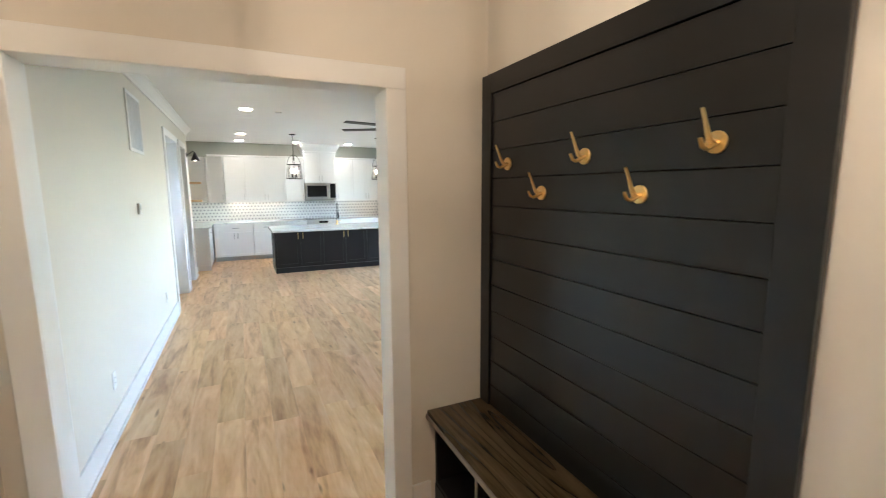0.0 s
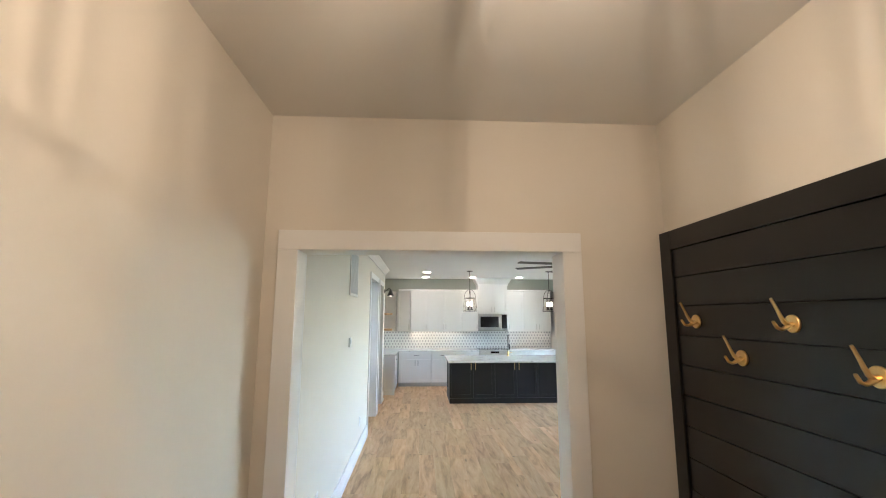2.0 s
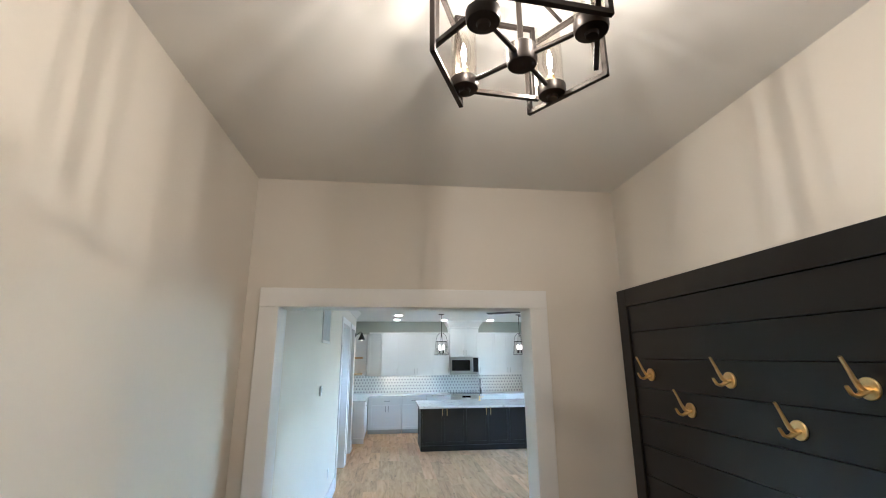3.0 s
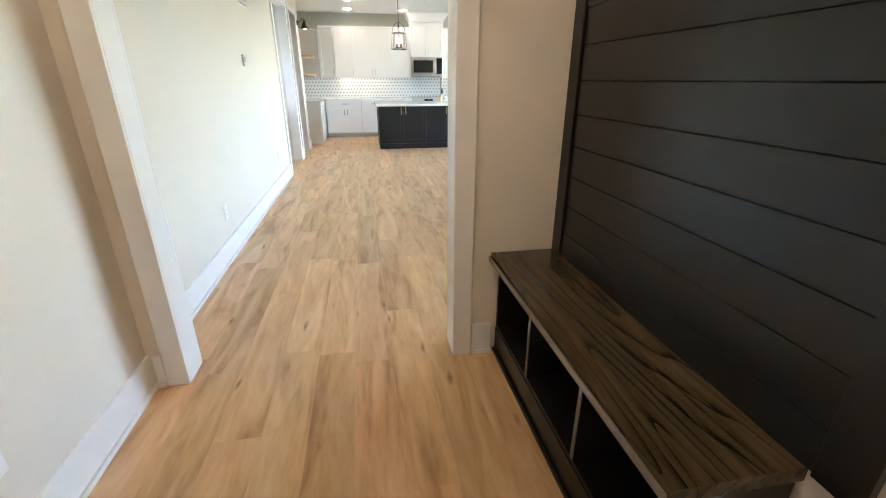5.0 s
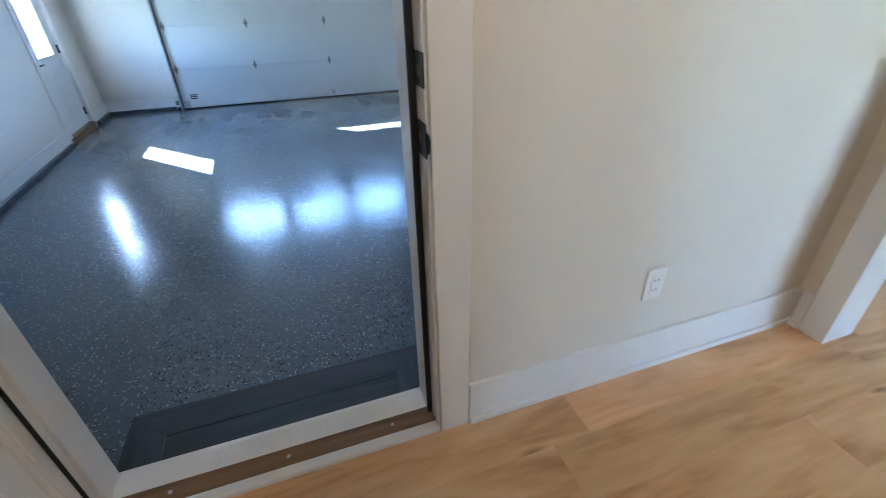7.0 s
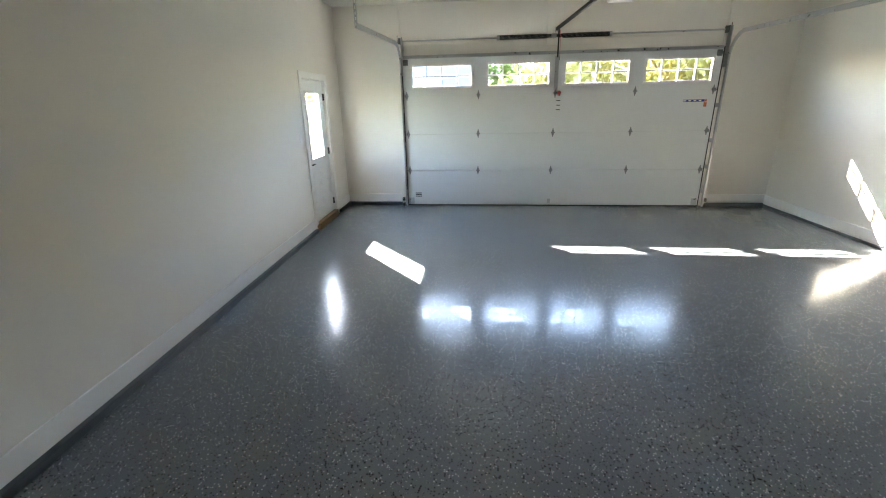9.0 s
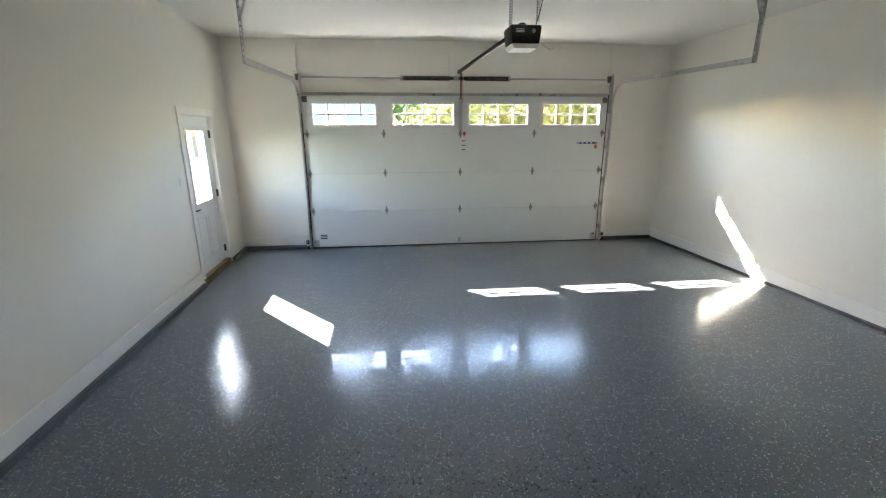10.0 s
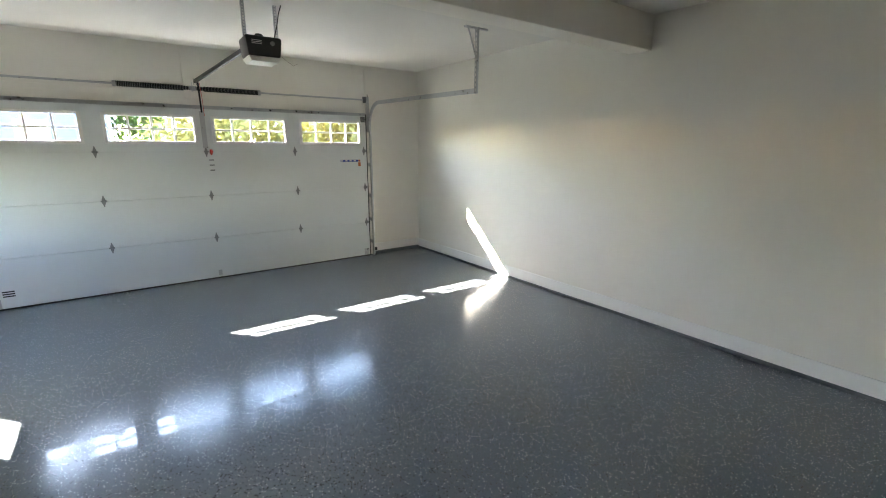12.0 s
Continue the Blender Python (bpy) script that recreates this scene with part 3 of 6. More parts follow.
# garage
structure("wall_garage_front", wall_boxes("x", GX0 - 0.12, GX0, GY0 - 0.15, GY1 + 0.15, GZ0 - 0.1, GZ1 + 0.1, [(GD0 + 0.02, GD1 - 0.02, GZ0 - 0.1, GDH - 0.03)]), GWALL, "cream painted garage wall around the overhead door", "wall")
SKEW = 0.045
structure("wall_garage_south", wall_boxes("y", GY0 - 0.15, GY0, GX0 - 0.12, GX1 + 0.1, GZ0 - 0.1, GZ1 + 0.1, [(SX0 - 0.03, SX1 + 0.03, SZ0 - 0.04, SZ1 + 0.03)]), GWALL, "cream painted garage wall with a side door", "wall")
SKEW = 0.030
structure("wall_garage_north", box(GX0 - 0.12, GX1, GY1, GY1 + 0.15, GZ0 - 0.1, GZ1 + 0.1), GWALL, "cream painted garage wall in raking sunlight", "wall")
SKEW = 0.0
structure("ceiling_garage", box(GX0, GX1, GY0 - 0.05, GY1 + 0.35, GZ1, GZ1 + 0.1), CEIL, "white painted garage ceiling", "ceiling")
structure("beam", box(-4.01, -3.77, GY0, GY1 + 0.2, 2.45, GZ1 - 0.001, 0.006), GWALL, "boxed painted ceiling beam", "beam")
structure("floor_garage", box(GX0 - 0.12, GX1, GY0 - 0.05, GY1 + 0.35, GZ0 - 0.1, GZ0), EPOXY, "glossy grey epoxy floor with black and white flakes", "floor")
structure("floor_base", boxes([(MX0, MX1 + 0.12, MY0 - 0.12, GRY0, -0.1, -0.010), (LW - 0.12, GRX1, GRY0, GRY1, -0.1, -0.010), (-2.1, LW - 0.12, 6.0, GRY1, -0.1, -0.010)]), SUBFLOOR, "dark underlay in the joints of the planks", "floor")
# curbs and baseboards in the garage
for nm, b in (("curb_south", [(GX0, SX0 - 0.14, GY0, GY0 + 0.055, GZ0, GZ0 + 0.055), (SX1 + 0.10, GX1, GY0, GY0 + 0.055, GZ0, GZ0 + 0.055)]),
              ("curb_front", [(GX0, GX0 + 0.055, GY0 + 0.055, GD0 - 0.12, GZ0, GZ0 + 0.055), (GX0, GX0 + 0.055, GD1 + 0.12, GY1 - 0.03, GZ0, GZ0 + 0.055)]),
              ("curb_north", [(GX0, GX1, GY1 - 0.03, GY1, GZ0, GZ0 + 0.035)])):
    SKEW = {"curb_front": 0.0, "curb_south": 0.045}.get(nm, 0.030)
    structure(nm, boxes(b, 0.008), CURB, "grey painted concrete curb along the wall", "curb")
for nm, b in (("baseboard_garage_south", [(GX0, SX0 - 0.10, GY0, GY0 + 0.014, GZ0 + 0.055, GZ0 + 0.195), (SX1 + 0.10, GX1, GY0, GY0 + 0.014, GZ0 + 0.055, GZ0 + 0.195)]),
              ("baseboard_garage_front", [(GX0, GX0 + 0.014, GY0 + 0.014, GD0 - 0.10, GZ0 + 0.055, GZ0 + 0.195), (GX0, GX0 + 0.014, GD1 + 0.10, GY1 - 0.014, GZ0 + 0.055, GZ0 + 0.195)]),
              ("baseboard_garage_north", [(GX0, GX1, GY1 - 0.014, GY1, GZ0 + 0.035, GZ0 + 0.180)]),
              ("baseboard_garage_house", [(GX1 - 0.014, GX1, GY0 + 0.014, DY0 - 0.12, GZ0 + 0.05, GZ0 + 0.205), (GX1 - 0.014, GX1, DY1 + 0.12, GY1 - 0.014, GZ0 + 0.05, GZ0 + 0.205)])):
    SKEW = {"baseboard_garage_south": 0.045, "baseboard_garage_north": 0.030}.get(nm, 0.0)
    structure(nm, boxes(b, 0.003), TRIM, "white painted baseboard", "baseboard")
SKEW = 0.0


def baseboard(nm, runs, label="white painted baseboard with shoe moulding"):
    """Runs of board and shoe: (axis of thickness, wall face, sign into the room, from, to)."""
    bm = bmesh.new()
    for ax, c, sgn, u0, u1 in runs:
        for d, h0, h1 in ((0.014, 0.0, 0.160), (0.026, 0.0, 0.022)):
            a, b = sorted((c, c + sgn * d))
            if d > 0.02:
                a, b = sorted((c + sgn * 0.014, c + sgn * d))
            if ax == "x":
                cuboid(bm, a, b, u0, u1, h0, h1, 0.002)
            else:
                cuboid(bm, u0, u1, a, b, h0, h1, 0.002)
    return structure(nm, bm, TRIM, label, "baseboard")


baseboard("baseboard_mudroom_west", [("x", MX0, 1, DY1 + 0.10, MY1), ("x", MX0, 1, MY0, DY0 - 0.10)])
baseboard("baseboard_mudroom_north", [("y", MY1, -1, OP1 + 0.093, 1.012), ("y", MY1, -1, MX0 + 0.026, OP0 - 0.093)])
baseboard("baseboard_mudroom_south", [("y", MY0, 1, MX0 + 0.03, MX1 - 0.03)])
baseboard("baseboard_mudroom_east", [("x", MX1, -1, MY0 + 0.03, 0.60)])
baseboard("baseboard_great_west", [("x", LW, 1, GRY0 + 0.03, 6.62), ("x", LW, 1, 7.98, 8.09), ("x", LW, 1, 9.05, 9.42)])
baseboard("baseboard_great_south", [("y", GRY0, 1, OP1 + 0.12, GRX1)])


def casing(nm, ax, face, sgn, u0, u1, top, zb=0.0, w=0.09, d=0.018, label="white painted flat door casing"):
    """Flat trim round an opening u0..u1 on the wall face, butted at the head."""
    a, b = sorted((face, face + sgn * d))
    rows = [(u0 - w, u0, zb, top), (u1, u1 + w, zb, top), (u0 - w, u1 + w, top, top + w)]
    bm = bmesh.new()
    for p, q, lo, hi in rows:
        if ax == "y":
            cuboid(bm, p, q, a, b, lo, hi, 0.003)
        else:
            cuboid(bm, a, b, p, q, lo, hi, 0.003)
    return structure(nm, bm, TRIM, label, "trim")


def lining(nm, ax, c0, c1, u0, u1, top, zb=0.0, t=0.02):
    """Jamb boards inside an opening."""
    bm = bmesh.new()
    for p, q, lo, hi in ((u0 - t, u0, zb, top), (u1, u1 + t, zb, top), (u0 - t, u1 + t, top, top + t)):
        if ax == "y":
            cuboid(bm, p, q, c0, c1, lo, hi, 0.002)
        else:
            cuboid(bm, c0, c1, p, q, lo, hi, 0.002)
    return structure(nm, bm, TRIM, "white painted jamb lining", "trim")


casing("trim_opening_mudroom", "y", MY1, -1, OP0, OP1, OPH)
casing("trim_opening_great", "y", GRY0, 1, OP0, OP1, OPH)
lining("jamb_opening", "y", MY1 - 0.001, GRY0 + 0.001, OP0, OP1, OPH)
for k, (a, b) in enumerate(((6.72, 7.88), (8.19, 8.95))):
    casing("trim_side_doorway_%d" % (k + 1), "x", LW, 1, a + 0.02, b - 0.02, 2.31)
    lining("jamb_side_doorway_%d" % (k + 1), "x", LW - 0.121, LW + 0.001, a + 0.02, b - 0.02, 2.31)

# crown moulding along the great room
def crown(nm, y0, y1, x):
    bm = bmesh.new()
    prof = [(0, 0), (0, -0.11), (0.012, -0.11), (0.020, -0.085), (0.055, -0.045), (0.080, -0.022), (0.090, -0.018), (0.090, 0)]
    ends = [[bm.verts.new((x + px, y, GRZ + pz)) for px, pz in prof] for y in (y0, y1)]
    n = len(prof)
    for i in range(n):
        bm.faces.new((ends[0][i], ends[0][(i + 1) % n], ends[1][(i + 1) % n], ends[1][i]))
    bm.faces.new(ends[0][::-1])
    bm.faces.new(ends[1])
    return structure(nm, bm, TRIM, "white painted crown moulding", "trim")


crown("crown_great_west", GRY0, 9.42, LW)

# great room windows, unseen behind the walker's right, and one added to a side room
def window_unit(nm, ax, c, u0, u1, z0, z1):
    rows = [(u0, u0 + 0.07, z0, z1), (u1 - 0.07, u1, z0, z1), (u0 + 0.07, u1 - 0.07, z0, z0 + 0.07), (u0 + 0.07, u1 - 0.07, z1 - 0.07, z1), ((u0 + u1) / 2 - 0.03, (u0 + u1) / 2 + 0.03, z0 + 0.07, z1 - 0.07)]
    turn = (lambda a, b, c0, c1, lo, hi: (c0, c1, a, b, lo, hi)) if ax == "x" else (lambda a, b, c0, c1, lo, hi: (a, b, c0, c1, lo, hi))
    w = structure(nm, boxes([turn(a, b, c, c + 0.09, lo, hi) for a, b, lo, hi in rows], 0.004), TRIM, "white framed unseen window", "window")
    part("pane", box(*turn(u0 + 0.07, u1 - 0.07, c + 0.042, c + 0.047, z0 + 0.07, z1 - 0.07)), PANE, w)


window_unit("window_1", "x", GRX1 + 0.01, 5.7, 6.8, 0.9, 2.2)
# not a known window: added to brighten the room behind the first doorway
window_unit("window_3", "x", -2.095, 6.65, 7.6, 1.35, 2.2)
window_unit("window_2", "x", GRX1 + 0.01, 7.8, 9.8, 0.3, 2.4)

# ---------------------------------------------------------------- doorway to the garage
lining("jamb_garage_doorway", "x", GX1 - 0.004, MX0 + 0.001, DY0, DY1, DH, zb=-0.02, t=0.03)
casing("trim_garage_doorway", "x", MX0, 1, DY0 - 0.005, DY1 + 0.005, DH + 0.005)
casing("trim_garage_doorway_outside", "x", GX1, -1, DY0 - 0.012, DY1 + 0.012, DH + 0.012, zb=-0.17)
# rebate stops and weather seal
structure("door_stop", boxes([(GX1 - 0.004, -0.612, DY1 - 0.013, DY1, 0.012, DH), (GX1 - 0.004, -0.612, DY0, DY0 + 0.013, 0.012, DH), (GX1 - 0.004, -0.612, DY0 + 0.013, DY1 - 0.013, DH - 0.013, DH)], 0.002), TRIM, "white painted door stop", "trim")
structure("weather_seal", boxes([(-0.611, -0.597, DY1 - 0.016, DY1 - 0.001, 0.012, DH - 0.002), (-0.583, -0.574, DY0 + 0.001, DY0 + 0.009, 0.015, DH - 0.002), (-0.611, -0.597, DY0 + 0.017, DY1 - 0.017, DH - 0.016, DH - 0.001)], 0.003), RUBBER, "dark rubber weather seal round the doorway", "weather seal")
# threshold
th = thing("threshold", "white ribbed aluminium door sill with an oak strip", "threshold", at=(-0.65, 0.09, -0.03))
ribs = []
bm = box(-0.715, -0.625, DY0, DY1, -0.03, 0.004, 0.002)
for i in range(9):
    x = -0.700 + i * 0.0075
    ribs.append((x, x + 0.0035, DY0 + 0.25, DY1 - 0.03, 0.0041, 0.0058))
sill = part("sill", bm, mat("sill_aluminium", (0.90, 0.90, 0.90), 0.16, metal=0.0, var=0.05, scale=8), th, "pale ribbed aluminium sill")
for r in ribs:
    part("rib", box(*r), bpy.data.materials["sill_aluminium"], sill)
part("oak_strip", box(-0.624, -0.566, DY0, DY1, -0.03, 0.014, 0.005), OAK, th, "varnished oak strip")
part("edge_moulding", box(-0.565, -0.530, DY0 - 0.004, DY1 + 0.004, -0.009, 0.014, 0.006), TRIM, th, "white edge moulding")
for sy in (-0.24, 0.07, 0.38):
    part("screw", lathe(bmesh.new(), [(0.006, 0.0), (0.006, 0.002), (0.004, 0.0032)], (-0.592, sy, 0.0135), seg=12), STEEL, th, "steel screw")
# strike plates on the jamb
for zz, hh, nm in ((1.04, 0.032, "deadbolt_strike"), (0.905, 0.036, "latch_strike")):
    st = thing(nm, "black metal strike plate on the door jamb", "strike plate", at=(-0.565, DY1, zz - hh))
    part("plate", box(-0.592, -0.538, DY1 - 0.0035, DY1 - 0.0005, zz - hh, zz + hh, 0.001), BLACK_METAL, st)
    part("bolt_hole", lathe(bmesh.new(), [(0.011, -0.0008), (0.011, 0.0004)], (-0.570, DY1 - 0.004, zz), "y", 16), OAK, st, "hole showing bare wood")
    if nm == "latch_strike":
        part("lip", tube(bmesh.new(), [(-0.54, DY1 - 0.003, zz), (-0.528, DY1 - 0.0035, zz), (-0.521, DY1 - 0.001, zz)], [0.004, 0.004, 0.003], flat=6.0, side=(0, 0, 1)), BLACK_METAL, st)


def panel_door(name, label, w, h, t, panels, glass=None, at=(0, 0, 0)):
    """A moulded leaf in the plane y=0 (thickness to -t), hinge edge at x=0; panels and glass are (x0, x1, z0, z1)."""
    th_ = thing(name, label, "door", at=at)
    ox, oy, oz = at
    holes = sorted(list(panels) + ([glass] if glass else []), key=lambda q: (q[0], q[2]))
    cols = sorted({(q[0], q[1]) for q in holes})
    rows = []
    x = 0.0
    for a, b in cols:
        rows.append((x, a, -t, 0, 0, h))
        z = 0.0
        for q in sorted((q for q in holes if (q[0], q[1]) == (a, b)), key=lambda q: q[2]):
            rows.append((a, b, -t, 0, z, q[2]))
            z = q[3]
        rows.append((a, b, -t, 0, z, h))
        x = b
    rows.append((x, w, -t, 0, 0, h))
    bm = boxes([(ox + r[0], ox + r[1], oy + r[2], oy + r[3], oz + r[4], oz + r[5]) for r in rows])
    bmesh.ops.remove_doubles(bm, verts=bm.verts, dist=1e-5)
    part("leaf", bm, DOOR_WHITE, th_)
    for a, b, lo, hi in panels:
        pb = bmesh.new()
        # sunk moulding and raised field, both faces
        for f0, f1 in ((-0.002, -0.012), (-t + 0.002, -t + 0.012)):
            ring0 = [pb.verts.new((ox + px, oy + f0, oz + pz)) for px, pz in ((a, lo), (b, lo), (b, hi), (a, hi))]
            i1 = 0.018
            ring1 = [pb.verts.new((ox + px, oy + f1, oz + pz)) for px, pz in ((a + i1, lo + i1), (b - i1, lo + i1), (b - i1, hi - i1), (a + i1, hi - i1))]
            i2 = 0.045
            ring2 = [pb.verts.new((ox + px, oy + (f0 + f1) / 2, oz + pz)) for px, pz in ((a + i2, lo + i2), (b - i2, lo + i2), (b - i2, hi - i2), (a + i2, hi - i2))]
            for r0, r1 in ((ring0, ring1), (ring1, ring2)):
                for i in range(4):
                    pb.faces.new((r0[i], r0[(i + 1) % 4], r1[(i + 1) % 4], r1[i]))
            pb.faces.new(ring2)
        part("panel", pb, DOOR_WHITE, th_)
    return th_


def lever_set(parent, x, z, y, sgn, out):
    """Black lever and thumb-turn on a leaf face y, pointing along sgn x, standing out along out."""
    bm = lathe(bmesh.new(), [(0.030, 0.0), (0.030, 0.006 * out), (0.024, 0.012 * out), (0.010, 0.014 * out), (0.010, 0.045 * out)], (x, y, z), "y", 20)
    tube(bm, [(x, y + out * 0.045, z), (x + sgn * 0.03, y + out * 0.048, z + 0.002), (x + sgn * 0.08, y + out * 0.046, z + 0.004), (x + sgn * 0.115, y + out * 0.044, z - 0.002)], [0.010, 0.009, 0.008, 0.007], seg=10)
    part("lever", bm, BLACK_METAL, parent, "black lever handle", smooth=True)
    bm = lathe(bmesh.new(), [(0.028, 0.0), (0.028, 0.008 * out), (0.022, 0.014 * out)], (x, y, z + 0.14), "y", 20)
    cuboid(bm, x - 0.004, x + 0.004, min(y + out * 0.012, y + out * 0.028), max(y + out * 0.012, y + out * 0.028), z + 0.125, z + 0.155, 0.001)
    part("thumb_turn", bm, BLACK_METAL, parent, "black deadbolt turn", smooth=True)


# door to the garage, swung open into the mudroom: hinge edge at the south jamb
HX, HYF = -0.588, DY0 - 0.012
gd = panel_door("mudroom_door", "white moulded panel door standing open against the room", 0.90, 2.015, 0.044,
                [(0.125, 0.775, 0.22, 0.90), (0.125, 0.775, 1.05, 1.87)], at=(HX, HYF, 0.014))
lever_set(gd, HX + 0.84, 0.914, HYF, -1, 1)
lever_set(gd, HX + 0.84, 0.914, HYF - 0.044, -1, -1)
for zz in (0.25, 1.02, 1.80):
    bm = rod(bmesh.new(), (HX - 0.004, HYF - 0.050, zz - 0.05), (HX - 0.004, HYF - 0.050, zz + 0.05), 0.006)
    cuboid(bm, HX - 0.002, HX + 0.0, HYF - 0.044, HYF - 0.010, zz - 0.05, zz + 0.05)
    part("hinge", bm, BLACK_METAL, gd, "black butt hinge")

# step down into the garage
step = thing("step", "grey composite board step with mitred border", "step", at=(-0.9, 0.04, GZ0))
SY0, SY1, STX, STZ = -0.515, 0.60, -1.11, -0.185
part("riser", boxes([(STX + 0.02, GX1 - 0.016, SY0 + 0.02, SY1 - 0.02, GZ0, STZ - 0.025)]), DECKING, step, "grey composite riser boards")
def mitred(rows, z0, z1):
    bm = bmesh.new()
    for quad in rows:
        lo = [bm.verts.new((x, y, z0)) for x, y in quad]
        hi = [bm.verts.new((x, y, z1)) for x, y in quad]
        bm.faces.new(lo[::-1])
        bm.faces.new(hi)
        for i in range(4):
            bm.faces.new((lo[i], lo[(i + 1) % 4], hi[(i + 1) % 4], hi[i]))
    return bm
BW, JG = 0.132, 0.002
part("board", mitred([[(STX, SY0), (STX, SY1), (STX + BW, SY1 - BW), (STX + BW, SY0 + BW)]], STZ - 0.025, STZ), DECKING, step)
part("board", mitred([[(STX + JG, SY0), (STX + BW + JG, SY0 + BW), (GX1 - 0.016, SY0 + BW), (GX1 - 0.016, SY0)]], STZ - 0.025, STZ - 0.0005), DECKING_X, step)
part("board", mitred([[(STX + JG, SY1), (STX + BW + JG, SY1 - BW), (GX1 - 0.016, SY1 - BW), (GX1 - 0.016, SY1)]], STZ - 0.025, STZ - 0.0005), DECKING_X, step)
for bx0 in (STX + BW + 0.004, STX + 2 * BW + 0.008):
    part("board", box(bx0, min(bx0 + BW, GX1 - 0.016), SY0 + BW + 0.003, SY1 - BW - 0.003, STZ - 0.025, STZ - 0.001, 0.002), DECKING, step)

# ---------------------------------------------------------------- mudroom things
# coat panel with shiplap boards in a frame
cp = thing("coat_rack", "black painted shiplap coat panel in a flat frame on the wall", "coat rack", at=(1.32, 1.3, 0.54))
PY0, PY1, PZ0, PZ1 = 0.632, 1.998, 0.535, 2.122
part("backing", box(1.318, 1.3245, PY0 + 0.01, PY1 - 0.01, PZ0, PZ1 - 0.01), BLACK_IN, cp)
for a in ((PY0, 0.725), (1.918, PY1)):
    part("stile", box(1.295, 1.3175, a[0], a[1], PZ0, PZ1, 0.002), BLACK_WOOD, cp)
part("rail", box(1.2952, 1.3175, 0.725, 1.918, 2.035, PZ1, 0.002), BLACK_WOOD, cp)
zt = 2.035
k = 0
while zt > PZ0 + 0.01:
    zl = max(1.908 - 0.1265 * k, PZ0)
    part("board", box(1.305, 1.3175, 0.7255, 1.9175, zl + 0.0014, zt - 0.0014, 0.0016), BLACK_WOOD, cp)
    zt = zl
    k += 1


def coat_hook():
    """A brass hook: round rose, tall upper prong and short lower prong, standing out towards -x."""
    h = thing("coat_hook", "brushed brass double coat hook on the black panel", "coat hook", "coat hooks")
    part("rose", lathe(bmesh.new(), [(0.026, 0.0), (0.028, -0.002), (0.028, -0.0065), (0.026, -0.0085), (0.0, -0.0095)][:-1], (0, 0, 0), "x", 28), BRASS, h, smooth=True)
    part("upper_prong", tube(bmesh.new(), [(-0.004, 0, 0.0), (-0.018, 0, -0.004), (-0.030, 0, 0.004), (-0.040, 0, 0.022), (-0.050, 0, 0.045), (-0.062, 0, 0.070), (-0.066, 0, 0.078)], [0.009, 0.0075, 0.006, 0.005, 0.0042, 0.0038, 0.0034], flat=1.5), BRASS, h, smooth=True)
    part("lower_prong", tube(bmesh.new(), [(-0.014, 0, -0.003), (-0.028, 0, -0.012), (-0.042, 0, -0.017), (-0.055, 0, -0.012), (-0.063, 0, 0.002), (-0.066, 0, 0.008)], [0.008, 0.0065, 0.0055, 0.0048, 0.0042, 0.0036], flat=1.5), BRASS, h, smooth=True)
    return h


first = coat_hook()
first.matrix_basis = pose(1.3048, 1.783, 1.715)
for hy, hz in ((1.545, 1.591), (1.319, 1.715), (1.087, 1.589), (0.871, 1.718)):
    copy_thing(first, pose(1.3048, hy, hz))

# storage bench
bench = thing("storage_bench", "black storage bench with open cubbies under a dark stained pine seat", "bench", at=(1.17, 1.37, 0))
BY0, BY1, BF = 0.755, 1.999, 1.040
seat_bm = box(0.995, 1.3175, BY0 - 0.012, BY1, 0.495, 0.534)
bmesh.ops.subdivide_edges(seat_bm, edges=[e for e in seat_bm.edges if abs(e.verts[0].co.y - e.verts[1].co.y) > 0.5], cuts=40)
for v in seat_bm.verts:
    if v.co.x < 1.0:
        n = noise.noise(Vector((v.co.y * 7, v.co.z * 9, 0.3)))
        v.co.x += 0.004 * n + (0.006 if v.co.z > 0.52 else 0.0)
part("live_edge", boxes([(0.988, 0.9945, BY0 - 0.010, BY1 - 0.004, 0.497, 0.522)], 0.003), mat("grey_bark_edge", (0.20, 0.165, 0.135), 0.6, var=0.45, scale=14, bump=0.6, bscale=50, fine=0.2), bench, "rough grey-brown live edge")
part("seat", seat_bm, BENCH_WOOD, bench, "dark stained pine seat with a rough live front edge")
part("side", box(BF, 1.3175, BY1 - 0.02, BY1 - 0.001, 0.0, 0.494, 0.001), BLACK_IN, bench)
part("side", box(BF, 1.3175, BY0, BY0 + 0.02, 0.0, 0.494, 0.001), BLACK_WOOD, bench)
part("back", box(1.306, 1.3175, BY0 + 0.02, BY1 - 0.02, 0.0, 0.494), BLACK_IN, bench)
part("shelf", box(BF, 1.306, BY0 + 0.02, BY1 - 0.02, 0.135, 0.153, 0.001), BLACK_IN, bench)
part("plinth", box(BF - 0.004, BF + 0.015, BY0, BY1 - 0.001, 0.0, 0.134, 0.002), BLACK_WOOD, bench)
part("shoe_moulding", box(BF - 0.018, BF - 0.0045, BY0 - 0.012, BY1 - 0.001, 0.0, 0.018, 0.004), BLACK_WOOD, bench)
part("apron", box(BF, BF + 0.018, BY0 + 0.02, BY1 - 0.02, 0.470, 0.494, 0.001), BLACK_WOOD, bench)
EDGE = mat("worn_board_edge", (0.16, 0.155, 0.145), 0.5, var=0.1, scale=20)
for dy in (1.585, 1.170):
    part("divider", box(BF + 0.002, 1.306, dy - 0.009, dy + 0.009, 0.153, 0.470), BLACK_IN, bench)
    part("divider_edge", box(BF - 0.001, BF + 0.0015, dy - 0.009, dy + 0.009, 0.153, 0.470), EDGE, bench, "worn grey front edge")


